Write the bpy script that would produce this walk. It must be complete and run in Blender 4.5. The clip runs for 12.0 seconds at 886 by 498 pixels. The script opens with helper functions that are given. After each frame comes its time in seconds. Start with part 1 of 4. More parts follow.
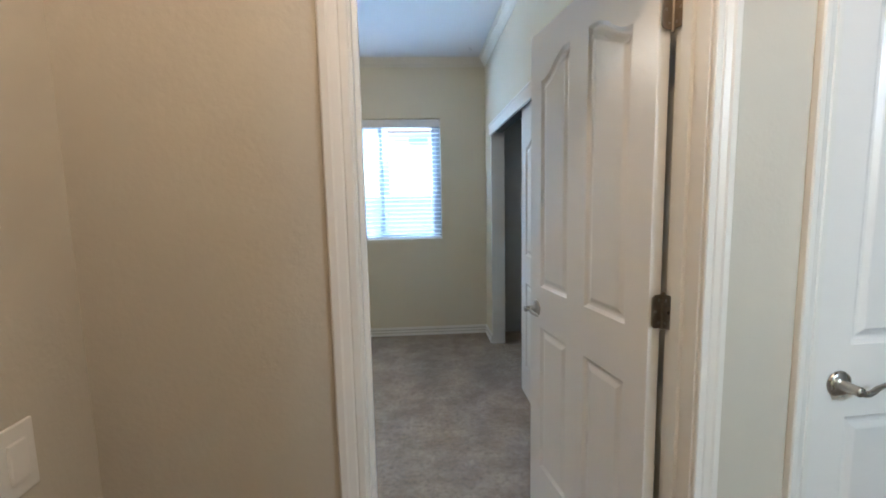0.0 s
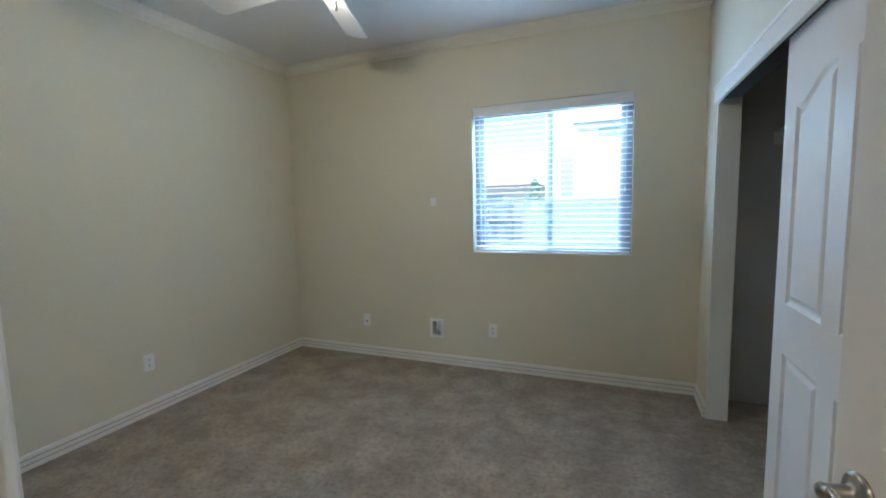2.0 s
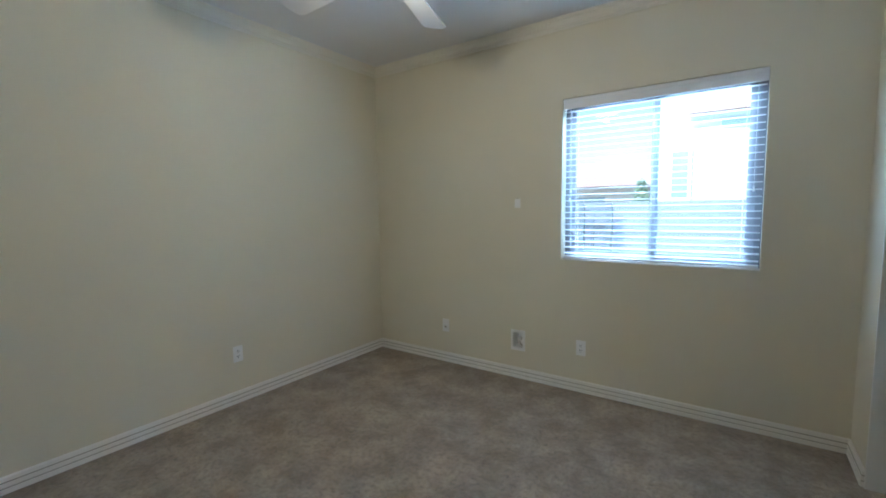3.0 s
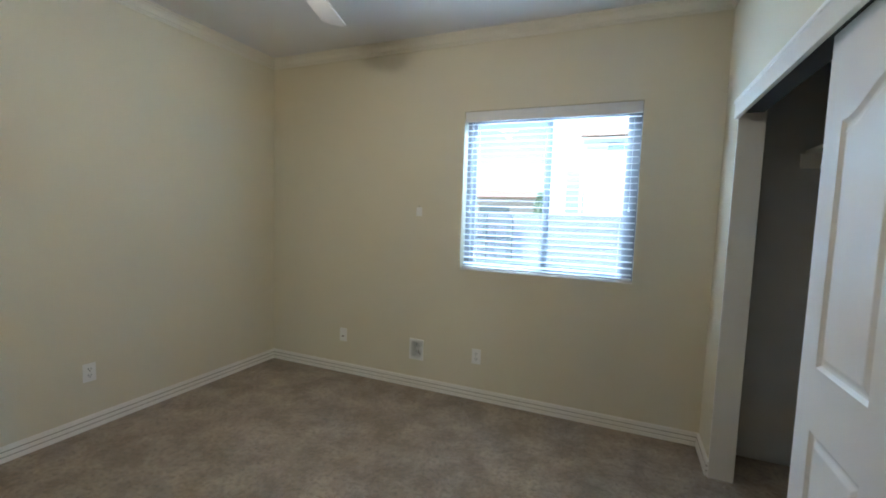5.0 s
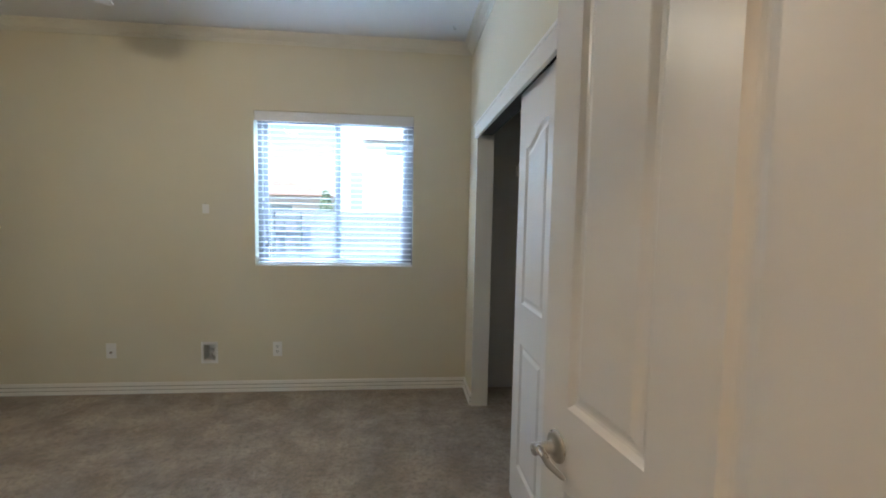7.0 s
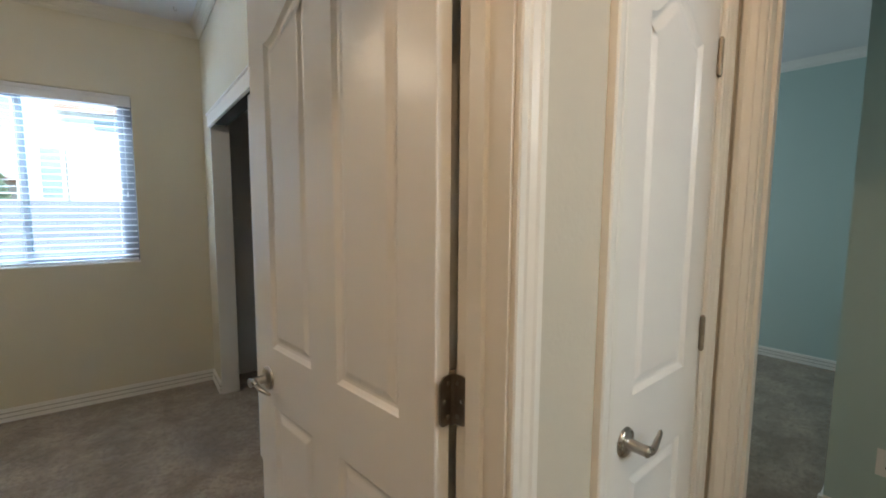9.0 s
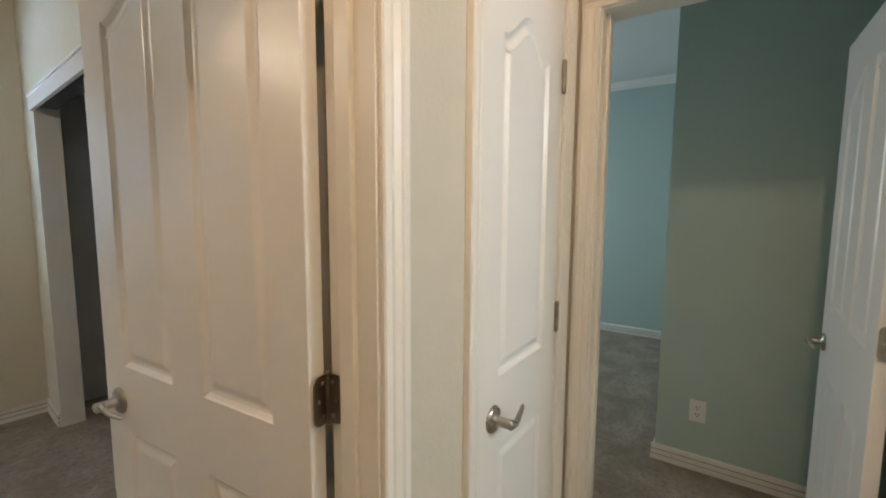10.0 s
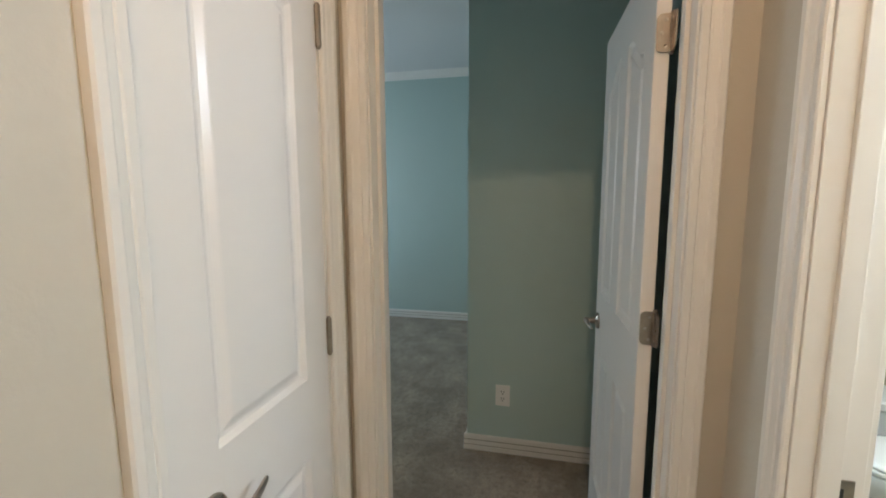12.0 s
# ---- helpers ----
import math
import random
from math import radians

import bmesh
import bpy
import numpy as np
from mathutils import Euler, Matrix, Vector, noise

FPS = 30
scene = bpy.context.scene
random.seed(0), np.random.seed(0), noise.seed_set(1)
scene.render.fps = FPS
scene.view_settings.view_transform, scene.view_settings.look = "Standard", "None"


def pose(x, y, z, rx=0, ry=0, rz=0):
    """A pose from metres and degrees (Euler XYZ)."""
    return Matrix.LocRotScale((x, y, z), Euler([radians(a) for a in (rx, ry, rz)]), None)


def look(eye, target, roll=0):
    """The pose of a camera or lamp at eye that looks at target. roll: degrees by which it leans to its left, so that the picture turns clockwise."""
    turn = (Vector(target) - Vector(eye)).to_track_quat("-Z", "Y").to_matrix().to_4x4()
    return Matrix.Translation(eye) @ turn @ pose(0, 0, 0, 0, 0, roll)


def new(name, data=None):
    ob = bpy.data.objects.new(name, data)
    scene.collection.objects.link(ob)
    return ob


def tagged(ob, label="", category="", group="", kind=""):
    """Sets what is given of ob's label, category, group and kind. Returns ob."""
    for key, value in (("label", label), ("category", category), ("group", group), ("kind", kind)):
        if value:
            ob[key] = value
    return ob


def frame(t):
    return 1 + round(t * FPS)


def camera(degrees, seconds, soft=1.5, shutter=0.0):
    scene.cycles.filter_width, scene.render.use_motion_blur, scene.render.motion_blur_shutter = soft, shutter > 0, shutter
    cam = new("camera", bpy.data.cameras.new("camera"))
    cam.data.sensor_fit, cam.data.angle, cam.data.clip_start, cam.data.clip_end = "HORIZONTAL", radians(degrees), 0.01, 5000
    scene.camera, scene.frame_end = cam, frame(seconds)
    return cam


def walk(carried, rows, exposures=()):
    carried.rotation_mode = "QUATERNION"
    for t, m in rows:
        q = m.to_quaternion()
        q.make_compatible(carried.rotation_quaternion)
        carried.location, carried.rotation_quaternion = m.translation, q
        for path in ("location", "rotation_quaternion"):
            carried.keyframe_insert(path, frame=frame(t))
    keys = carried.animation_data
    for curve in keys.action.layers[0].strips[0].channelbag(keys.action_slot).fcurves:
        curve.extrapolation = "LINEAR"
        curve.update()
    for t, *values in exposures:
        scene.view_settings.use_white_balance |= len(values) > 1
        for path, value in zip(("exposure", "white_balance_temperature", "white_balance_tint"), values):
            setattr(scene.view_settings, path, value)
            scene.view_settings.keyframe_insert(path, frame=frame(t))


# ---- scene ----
cam = camera(92.2, 12.0, soft=1.8)
EXPOSURES = [(0, 1.4, 5400, 11), (2.5, 1.2, 5400, 8), (5, 1.2, 5900, 9), (6.7, 1.2, 6000, 12), (8.3, 1.08, 6300, 13), (9.2, 1.05, 6300, 13), (10, 1.28, 6400, 14), (11, 1.38, 6400, 15), (12, 1.28, 6200, 16)]
PATH = [
    (0, (0.292, 0.258, 1.381), (0.406, 2.242, 1.155), -1.2),
    (0.5, (0.353, 0.541, 1.361), (0.388, 2.530, 1.157), -1.1),
    (1, (0.405, 0.778, 1.374), (0.260, 2.763, 1.175), -1.1),
    (1.5, (0.397, 0.955, 1.387), (-0.012, 2.902, 1.185), -1.5),
    (2, (0.419, 1.167, 1.386), (-0.325, 3.013, 1.189), -1.2),
    (2.5, (0.410, 1.314, 1.371), (-0.617, 3.020, 1.186), -1.0),
    (2.7, (0.436, 1.366, 1.377), (-0.705, 2.999, 1.193), -0.8),
    (4.3, (0.385, 1.499, 1.420), (-0.689, 3.178, 1.245), 1.1),
    (4.5, (0.392, 1.493, 1.426), (-0.592, 3.226, 1.251), 1.3),
    (5, (0.473, 1.524, 1.414), (-0.305, 3.357, 1.253), 1.9),
    (5.5, (0.489, 1.499, 1.415), (-0.043, 3.416, 1.255), 1.7),
    (6, (0.498, 1.470, 1.395), (0.201, 3.437, 1.246), 1.5),
    (6.5, (0.494, 1.350, 1.392), (0.429, 3.342, 1.247), 1.1),
    (6.7, (0.466, 1.270, 1.388), (0.502, 3.264, 1.243), 1.0),
    (8.3, (0.449, 0.870, 1.423), (1.307, 2.669, 1.259), 0.9),
    (8.5, (0.470, 0.838, 1.424), (1.429, 2.584, 1.241), 0.4),
    (9, (0.483, 0.743, 1.414), (1.663, 2.346, 1.219), 0.4),
    (9.5, (0.485, 0.707, 1.424), (1.852, 2.153, 1.222), 0.5),
    (10, (0.484, 0.697, 1.422), (2.035, 1.943, 1.218), 0.3),
    (10.5, (0.486, 0.681, 1.419), (2.193, 1.702, 1.206), 0.1),
    (11, (0.477, 0.664, 1.423), (2.294, 1.470, 1.196), -0.1),
    (11.5, (0.566, 0.687, 1.428), (2.444, 1.329, 1.184), -0.2),
    (12, (0.832, 0.676, 1.423), (2.733, 1.243, 1.170), -0.2),
]
walk(cam, [(t, look(eye, target, roll)) for t, eye, target, roll in PATH], EXPOSURES)

# ---- world and lights ----
SUN_EL, SUN_AZ = radians(48), radians(200)
world = bpy.data.worlds.new("world")
scene.world = world
world.use_nodes = True
wn = world.node_tree
sky = wn.nodes.new("ShaderNodeTexSky")
sky.sky_type, sky.sun_disc, sky.sun_elevation, sky.sun_rotation = "NISHITA", False, SUN_EL, SUN_AZ
wn.nodes["Background"].inputs["Strength"].default_value = 0.15
wn.links.new(sky.outputs[0], wn.nodes["Background"].inputs["Color"])


def lamp(name, kind, m, energy, color, size=0.1, size_y=None):
    data = bpy.data.lights.new(name, kind)
    data.energy, data.color = energy, color
    if kind == "SUN":
        data.angle = radians(0.5)
    elif kind == "AREA":
        data.shape, data.size, data.size_y = "RECTANGLE", size, size_y or size
    else:
        data.shadow_soft_size = size
    ob = new(name, data)
    ob.matrix_world = m
    return ob


HALL = Matrix.Translation((0.935, 1.178, 0)) @ Matrix.Rotation(radians(3.7), 4, "Z")
FAN = Vector((-0.858, 2.882, 0))
lamp("sun", "SUN", look((0, 0, 0), (0.25, 0.62, -0.74)), 4.5, (1, 0.95, 0.88))
lamp("fan_light", "POINT", pose(FAN.x, FAN.y, 2.372), 11, (1.0, 0.85, 0.62), 0.04)
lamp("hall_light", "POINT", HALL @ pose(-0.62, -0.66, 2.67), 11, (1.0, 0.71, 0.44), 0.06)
# unseen fill lamp, added to brighten the tub end of the bathroom
lamp("bath_fill_light", "POINT", HALL @ pose(1.75, -1.45, 2.5), 12, (0.97, 0.98, 0.97), 0.12)
lamp("bath_light", "POINT", HALL @ pose(0.60, -1.80, 2.0), 20, (0.73, 0.89, 1.0), 0.12)
lamp("window_daylight", "AREA", look((-0.07, 5.6, 3.3), (-0.1, 3.6, 0.9)), 450, (0.55, 0.76, 1.0), 1.6, 1.2)
lamp("blue_room_daylight", "AREA", look(HALL @ Vector((3.2, 2.56, 1.55)), HALL @ Vector((3.2, 0, 1.1))), 8, (0.74, 0.92, 1.0), 1.2, 1.2)


# ---- materials ----
def material(name, color, rough=0.5, metal=0.0, vary=0.06, scale=6.0, bump=0.0, bump_scale=200.0, spec=0.5, color2=None, coat=0.0):
    """Base colour with broad patches and fine grain, and a fine relief."""
    m = bpy.data.materials.new(name)
    m.use_nodes = True
    t = m.node_tree
    b = t.nodes["Principled BSDF"]
    b.inputs["Roughness"].default_value, b.inputs["Metallic"].default_value = rough, metal
    b.inputs["Specular IOR Level"].default_value = spec
    b.inputs["Coat Weight"].default_value = coat
    co = t.nodes.new("ShaderNodeTexCoord")
    n1 = t.nodes.new("ShaderNodeTexNoise")
    n1.inputs["Scale"].default_value, n1.inputs["Detail"].default_value = scale, 3
    t.links.new(co.outputs["Object"], n1.inputs["Vector"])
    n2 = t.nodes.new("ShaderNodeTexNoise")
    n2.inputs["Scale"].default_value, n2.inputs["Detail"].default_value = bump_scale, 3
    t.links.new(co.outputs["Object"], n2.inputs["Vector"])
    mix = t.nodes.new("ShaderNodeMix")
    mix.data_type = "RGBA"
    c2 = color2 or tuple(c * (1 - 2.5 * vary) for c in color)
    mix.inputs["A"].default_value, mix.inputs["B"].default_value = (*color, 1), (*c2, 1)
    ramp = t.nodes.new("ShaderNodeMapRange")
    ramp.inputs["From Min"].default_value, ramp.inputs["From Max"].default_value = 0.15, 0.85
    t.links.new(n1.outputs["Fac"], ramp.inputs["Value"])
    t.links.new(ramp.outputs["Result"], mix.inputs["Factor"])
    t.links.new(mix.outputs["Result"], b.inputs["Base Color"])
    rr = t.nodes.new("ShaderNodeMapRange")
    rr.inputs["To Min"].default_value, rr.inputs["To Max"].default_value = max(0, rough - 0.03), min(1, rough + 0.03)
    t.links.new(n1.outputs["Fac"], rr.inputs["Value"])
    t.links.new(rr.outputs["Result"], b.inputs["Roughness"])
    if bump:
        bp = t.nodes.new("ShaderNodeBump")
        bp.inputs["Strength"].default_value, bp.inputs["Distance"].default_value = bump, 0.002
        t.links.new(n2.outputs["Fac"], bp.inputs["Height"])
        t.links.new(bp.outputs["Normal"], b.inputs["Normal"])
    return m


def carpet_material():
    """Cut pile carpet: mottled by the way that the pile lies, with grainy tufts."""
    m = bpy.data.materials.new("carpet")
    m.use_nodes = True
    t = m.node_tree
    b = t.nodes["Principled BSDF"]
    b.inputs["Roughness"].default_value = 1.0
    b.inputs["Specular IOR Level"].default_value = 0.1
    b.inputs["Sheen Weight"].default_value = 0.25
    co = t.nodes.new("ShaderNodeTexCoord")

    def tex(scale, detail, rough=0.6):
        n = t.nodes.new("ShaderNodeTexNoise")
        n.inputs["Scale"].default_value, n.inputs["Detail"].default_value, n.inputs["Roughness"].default_value = scale, detail, rough
        t.links.new(co.outputs["Object"], n.inputs["Vector"])
        return n

    def blend(fac, a, bb, lo, hi):
        r = t.nodes.new("ShaderNodeMapRange")
        r.inputs["From Min"].default_value, r.inputs["From Max"].default_value = lo, hi
        t.links.new(fac, r.inputs["Value"])
        x = t.nodes.new("ShaderNodeMix")
        x.data_type = "RGBA"
        t.links.new(r.outputs["Result"], x.inputs["Factor"])
        for key, v in (("A", a), ("B", bb)):
            if isinstance(v, tuple):
                x.inputs[key].default_value = (*v, 1)
            else:
                t.links.new(v, x.inputs[key])
        return x.outputs["Result"]

    broad = blend(tex(4.2, 7, 0.72).outputs["Fac"], (0.285, 0.225, 0.163), (0.50, 0.405, 0.30), 0.39, 0.62)
    mid = blend(tex(38, 4, 0.7).outputs["Fac"], (0.19, 0.155, 0.122), broad, 0.28, 0.52)
    fine = tex(260, 3, 0.7)
    top = blend(fine.outputs["Fac"], (0.16, 0.13, 0.104), mid, 0.22, 0.55)
    t.links.new(top, b.inputs["Base Color"])
    add = t.nodes.new("ShaderNodeMath")
    add.operation = "ADD"
    t.links.new(fine.outputs["Fac"], add.inputs[0])
    t.links.new(tex(38, 4, 0.7).outputs["Fac"], add.inputs[1])
    bp = t.nodes.new("ShaderNodeBump")
    bp.inputs["Strength"].default_value, bp.inputs["Distance"].default_value = 0.9, 0.006
    t.links.new(add.outputs[0], bp.inputs["Height"])
    t.links.new(bp.outputs["Normal"], b.inputs["Normal"])
    return m


def glass_material(name, tint=(1, 1, 1)):
    m = bpy.data.materials.new(name)
    m.use_nodes = True
    b = m.node_tree.nodes["Principled BSDF"]
    b.inputs["Base Color"].default_value = (*tint, 1)
    b.inputs["Roughness"].default_value, b.inputs["Transmission Weight"].default_value, b.inputs["IOR"].default_value = 0.0, 1.0, 1.45
    return m


def glow_material(name, color, strength):
    m = bpy.data.materials.new(name)
    m.use_nodes = True
    b = m.node_tree.nodes["Principled BSDF"]
    b.inputs["Base Color"].default_value = (*color, 1)
    b.inputs["Emission Color"].default_value, b.inputs["Emission Strength"].default_value = (*color, 1), strength
    return m


CREAM = material("cream_wall_paint", (0.72, 0.665, 0.52), 0.6, vary=0.02, scale=1.3, bump=0.25, bump_scale=90)
HALLPAINT = material("beige_hall_paint", (0.62, 0.575, 0.49), 0.55, vary=0.02, scale=1.3, bump=0.35, bump_scale=85)
BLUE = material("blue_green_wall_paint", (0.48, 0.60, 0.56), 0.55, vary=0.03, scale=1.2, bump=0.25, bump_scale=90)
CLOSETPAINT = material("closet_white_paint", (0.62, 0.60, 0.58), 0.7, vary=0.02, scale=1.5, bump=0.25, bump_scale=90)
CEILING = material("ceiling_white_paint", (0.74, 0.73, 0.72), 0.8, vary=0.02, scale=1.5, bump=0.4, bump_scale=70)
TRIM = material("white_semi_gloss_trim", (0.84, 0.81, 0.755), 0.37, vary=0.006, scale=3)
CROWNPAINT = material("cream_white_crown_paint", (0.74, 0.70, 0.60), 0.5, vary=0.01, scale=3)
DOORPAINT = material("white_semi_gloss_door", (0.85, 0.82, 0.78), 0.31, vary=0.006, scale=2.5, bump=0.05, bump_scale=22)
CARPET = carpet_material()
# shade tone for the strips in the baseboard grooves
GROOVESHADE = material("groove_shade_paint", (0.46, 0.42, 0.35), 0.9, vary=0.1, scale=12)
NICKEL = material("satin_nickel", (0.50, 0.46, 0.41), 0.28, 1.0, vary=0.08, scale=30, bump=0.03)
OLDNICKEL = material("worn_nickel_hinge", (0.40, 0.345, 0.28), 0.34, 1.0, vary=0.15, scale=40, bump=0.05)
DARK = material("dark_gap", (0.03, 0.028, 0.025), 0.7)
PLATE = material("white_plastic_plate", (0.86, 0.845, 0.81), 0.35, vary=0.02)
VINYL = material("white_blind_slat", (0.80, 0.80, 0.80), 0.42, vary=0.02)
FRAMEPAINT = material("grey_aluminium_window_frame", (0.25, 0.255, 0.28), 0.4, 0.2)
GLASS = glass_material("tinted_window_glass", (0.80, 0.96, 1.0))
FANWHITE = material("white_fan_enamel", (0.80, 0.79, 0.77), 0.4, vary=0.02)
SHADE = glow_material("frosted_lamp_glass", (1.0, 0.86, 0.66), 5.0)
PORCELAIN = material("white_porcelain", (0.82, 0.82, 0.80), 0.12, vary=0.01, coat=0.3)
SURROUND = material("beige_shower_panel", (0.60, 0.53, 0.36), 0.22, vary=0.05, scale=3)
TILE = material("beige_floor_tile", (0.40, 0.34, 0.25), 0.35, vary=0.10, scale=7, bump=0.1, bump_scale=30)
GROUT = material("floor_grout", (0.30, 0.25, 0.19), 0.9)
MOSAIC = material("dark_mosaic_tile", (0.055, 0.05, 0.048), 0.15, vary=0.2, scale=25)
MATCLOTH = material("grey_bath_mat_pile", (0.16, 0.145, 0.13), 1.0, vary=0.15, scale=60, bump=0.8, bump_scale=300)
STUCCO = material("cream_stucco", (0.62, 0.56, 0.48), 0.9, vary=0.05, scale=2, bump=0.5, bump_scale=60)
BLOCK = material("grey_block_wall", (0.19, 0.18, 0.21), 0.9, vary=0.04, scale=4, bump=0.2, bump_scale=50)
ROOFTILE = material("red_roof_tile", (0.50, 0.30, 0.22), 0.85, vary=0.12, scale=8)
IRON = material("painted_iron_gate", (0.14, 0.14, 0.15), 0.5, 0.5)
SHADEGLASS = material("dark_window_pane", (0.26, 0.31, 0.33), 0.12)
LEAF = material("shrub_leaf", (0.28, 0.36, 0.22), 0.6, vary=0.15, scale=15)
GROUNDMAT = material("gravel_ground", (0.36, 0.31, 0.26), 0.95, vary=0.12, scale=20, bump=0.7, bump_scale=120)
BARK = material("bark", (0.16, 0.11, 0.075), 0.9, vary=0.15, scale=20, bump=0.5, bump_scale=60)


# ---- building tools ----
def box(bm, x0, x1, y0, y1, z0, z1, m=None, bevel=0.0):
    r = bmesh.ops.create_cube(bm, size=1, matrix=Matrix.Translation(((x0 + x1) / 2, (y0 + y1) / 2, (z0 + z1) / 2)) @ Matrix.Diagonal((abs(x1 - x0), abs(y1 - y0), abs(z1 - z0), 1)))
    vs = r["verts"]
    if bevel:
        es = list({e for v in vs for e in v.link_edges})
        rb = bmesh.ops.bevel(bm, geom=es, offset=bevel, segments=2, affect="EDGES", profile=0.6)
        vs = list({v for f in rb["faces"] for v in f.verts} | {v for v in vs if v.is_valid})
    if m is not None:
        bmesh.ops.transform(bm, matrix=m, verts=[v for v in vs if v.is_valid])
    return vs


def obj(name, bm, mat, parent=None, label="", smooth=False, m=None):
    if smooth:
        for f in bm.faces:
            f.smooth = True
    bmesh.ops.recalc_face_normals(bm, faces=bm.faces[:])
    me = bpy.data.meshes.new(name)
    bm.to_mesh(me)
    bm.free()
    me.materials.append(mat)
    ob = new(name, me)
    if parent is not None:
        ob.parent = parent
    if m is not None:
        ob.matrix_basis = m
    if label:
        ob["label"] = label
    return ob


def part(name, bm, mat, parent, label="", smooth=False, m=None):
    return obj(name, bm, mat, parent, label, smooth, m)


def thing(name, m, label, category, group="", kind=""):
    e = new(name)
    e.empty_display_size = 0.05
    e.matrix_world = m
    return tagged(e, label, category, group, kind)


def setting(name, bm, mat, label, category, m=None, smooth=False):
    return tagged(obj(name, bm, mat, m=m, smooth=smooth), label, category, kind="structure")


def boxes(*specs, m=None):
    bm = bmesh.new()
    for s in specs:
        box(bm, *s, m=m)
    return bm


def tube(bm, pts, radii, seg=12, flat=1.0):
    """A swept round bar through pts; flat squashes it along the second axis."""
    pts = [Vector(p) for p in pts]
    if not hasattr(radii, "__len__"):
        radii = [radii] * len(pts)
    rings = []
    up = Vector((0, 0, 1))
    for i, p in enumerate(pts):
        d = (pts[min(i + 1, len(pts) - 1)] - pts[max(i - 1, 0)]).normalized()
        s = d.cross(up)
        s = s.normalized() if s.length > 1e-3 else Vector((1, 0, 0))
        n = s.cross(d)
        rings.append([bm.verts.new(p + radii[i] * (math.cos(a) * s + flat * math.sin(a) * n)) for a in [2 * math.pi * k / seg for k in range(seg)]])
    for a, b in zip(rings, rings[1:]):
        for k in range(seg):
            bm.faces.new((a[k], a[(k + 1) % seg], b[(k + 1) % seg], b[k]))
    bm.faces.new(rings[0][::-1])
    bm.faces.new(rings[-1])


def lathe(bm, profile, m, seg=28):
    """profile: (radius, height) pairs turned round the local z axis of m."""
    rings = []
    for r, z in profile:
        rings.append([bm.verts.new(m @ Vector((r * math.cos(2 * math.pi * k / seg), r * math.sin(2 * math.pi * k / seg), z))) for k in range(seg)])
    for a, b in zip(rings, rings[1:]):
        for k in range(seg):
            bm.faces.new((a[k], a[(k + 1) % seg], b[(k + 1) % seg], b[k]))
    bm.faces.new(rings[0][::-1])
    bm.faces.new(rings[-1])


def extrude_profile(bm, prof, a, b, out, up):
    """Sweep a profile of (out, up) pairs from a to b."""
    a, b, out, up = Vector(a), Vector(b), Vector(out), Vector(up)
    ra = [bm.verts.new(a + p * out + q * up) for p, q in prof]
    rb = [bm.verts.new(b + p * out + q * up) for p, q in prof]
    n = len(prof)
    for k in range(n):
        bm.faces.new((ra[k], ra[(k + 1) % n], rb[(k + 1) % n], rb[k]))
    bm.faces.new(ra[::-1])
    bm.faces.new(rb)


BASE_PROFILE = [(0, 0), (0.018, 0), (0.018, 0.026), (0.002, 0.027), (0.002, 0.032), (0.0165, 0.033), (0.0165, 0.055), (0.002, 0.056), (0.002, 0.061), (0.014, 0.062), (0.012, 0.080), (0.004, 0.086), (0, 0.086)]
CROWN_PROFILE = [(0, 0), (0.008, 0), (0.010, 0.010), (0.016, 0.012), (0.018, 0.022), (0.028, 0.030), (0.040, 0.044), (0.046, 0.056), (0.054, 0.058), (0.056, 0.066), (0.066, 0.068), (0.068, 0.074), (0, 0.074)]
CASING_PROFILE = [(0, 0), (0.009, 0), (0.012, 0.003), (0.012, 0.016), (0.0095, 0.019), (0.0125, 0.023), (0.0155, 0.036), (0.0190, 0.041), (0.0190, 0.054), (0.015, 0.058), (0, 0.058)]


def baseboard(a, b, out, m=None):
    bm = bmesh.new()
    extrude_profile(bm, BASE_PROFILE, (*a, 0), (*b, 0), (*out, 0), (0, 0, 1))
    ob = setting("baseboard", bm, TRIM, "white stepped wooden baseboard along the wall", "baseboard", m)
    # dark strips put the grooves' shade into the colour
    for z in (0.0272, 0.0562):
        bm = bmesh.new()
        extrude_profile(bm, [(0.001, 0), (0.0145, 0), (0.0145, 0.0044), (0.001, 0.0044)], (*a, z), (*b, z), (*out, 0), (0, 0, 1))
        part("groove", bm, GROOVESHADE, ob, "strip in the baseboard groove, painted dark as its shade")
    return ob


def crown(a, b, out, top, m=None, paint=None):
    bm = bmesh.new()
    extrude_profile(bm, CROWN_PROFILE, (*a, top - 0.074), (*b, top - 0.074), (*out, 0), (0, 0, 1))
    return setting("crown_moulding", bm, paint or CROWNPAINT, "white crown moulding under the ceiling", "crown moulding", m)


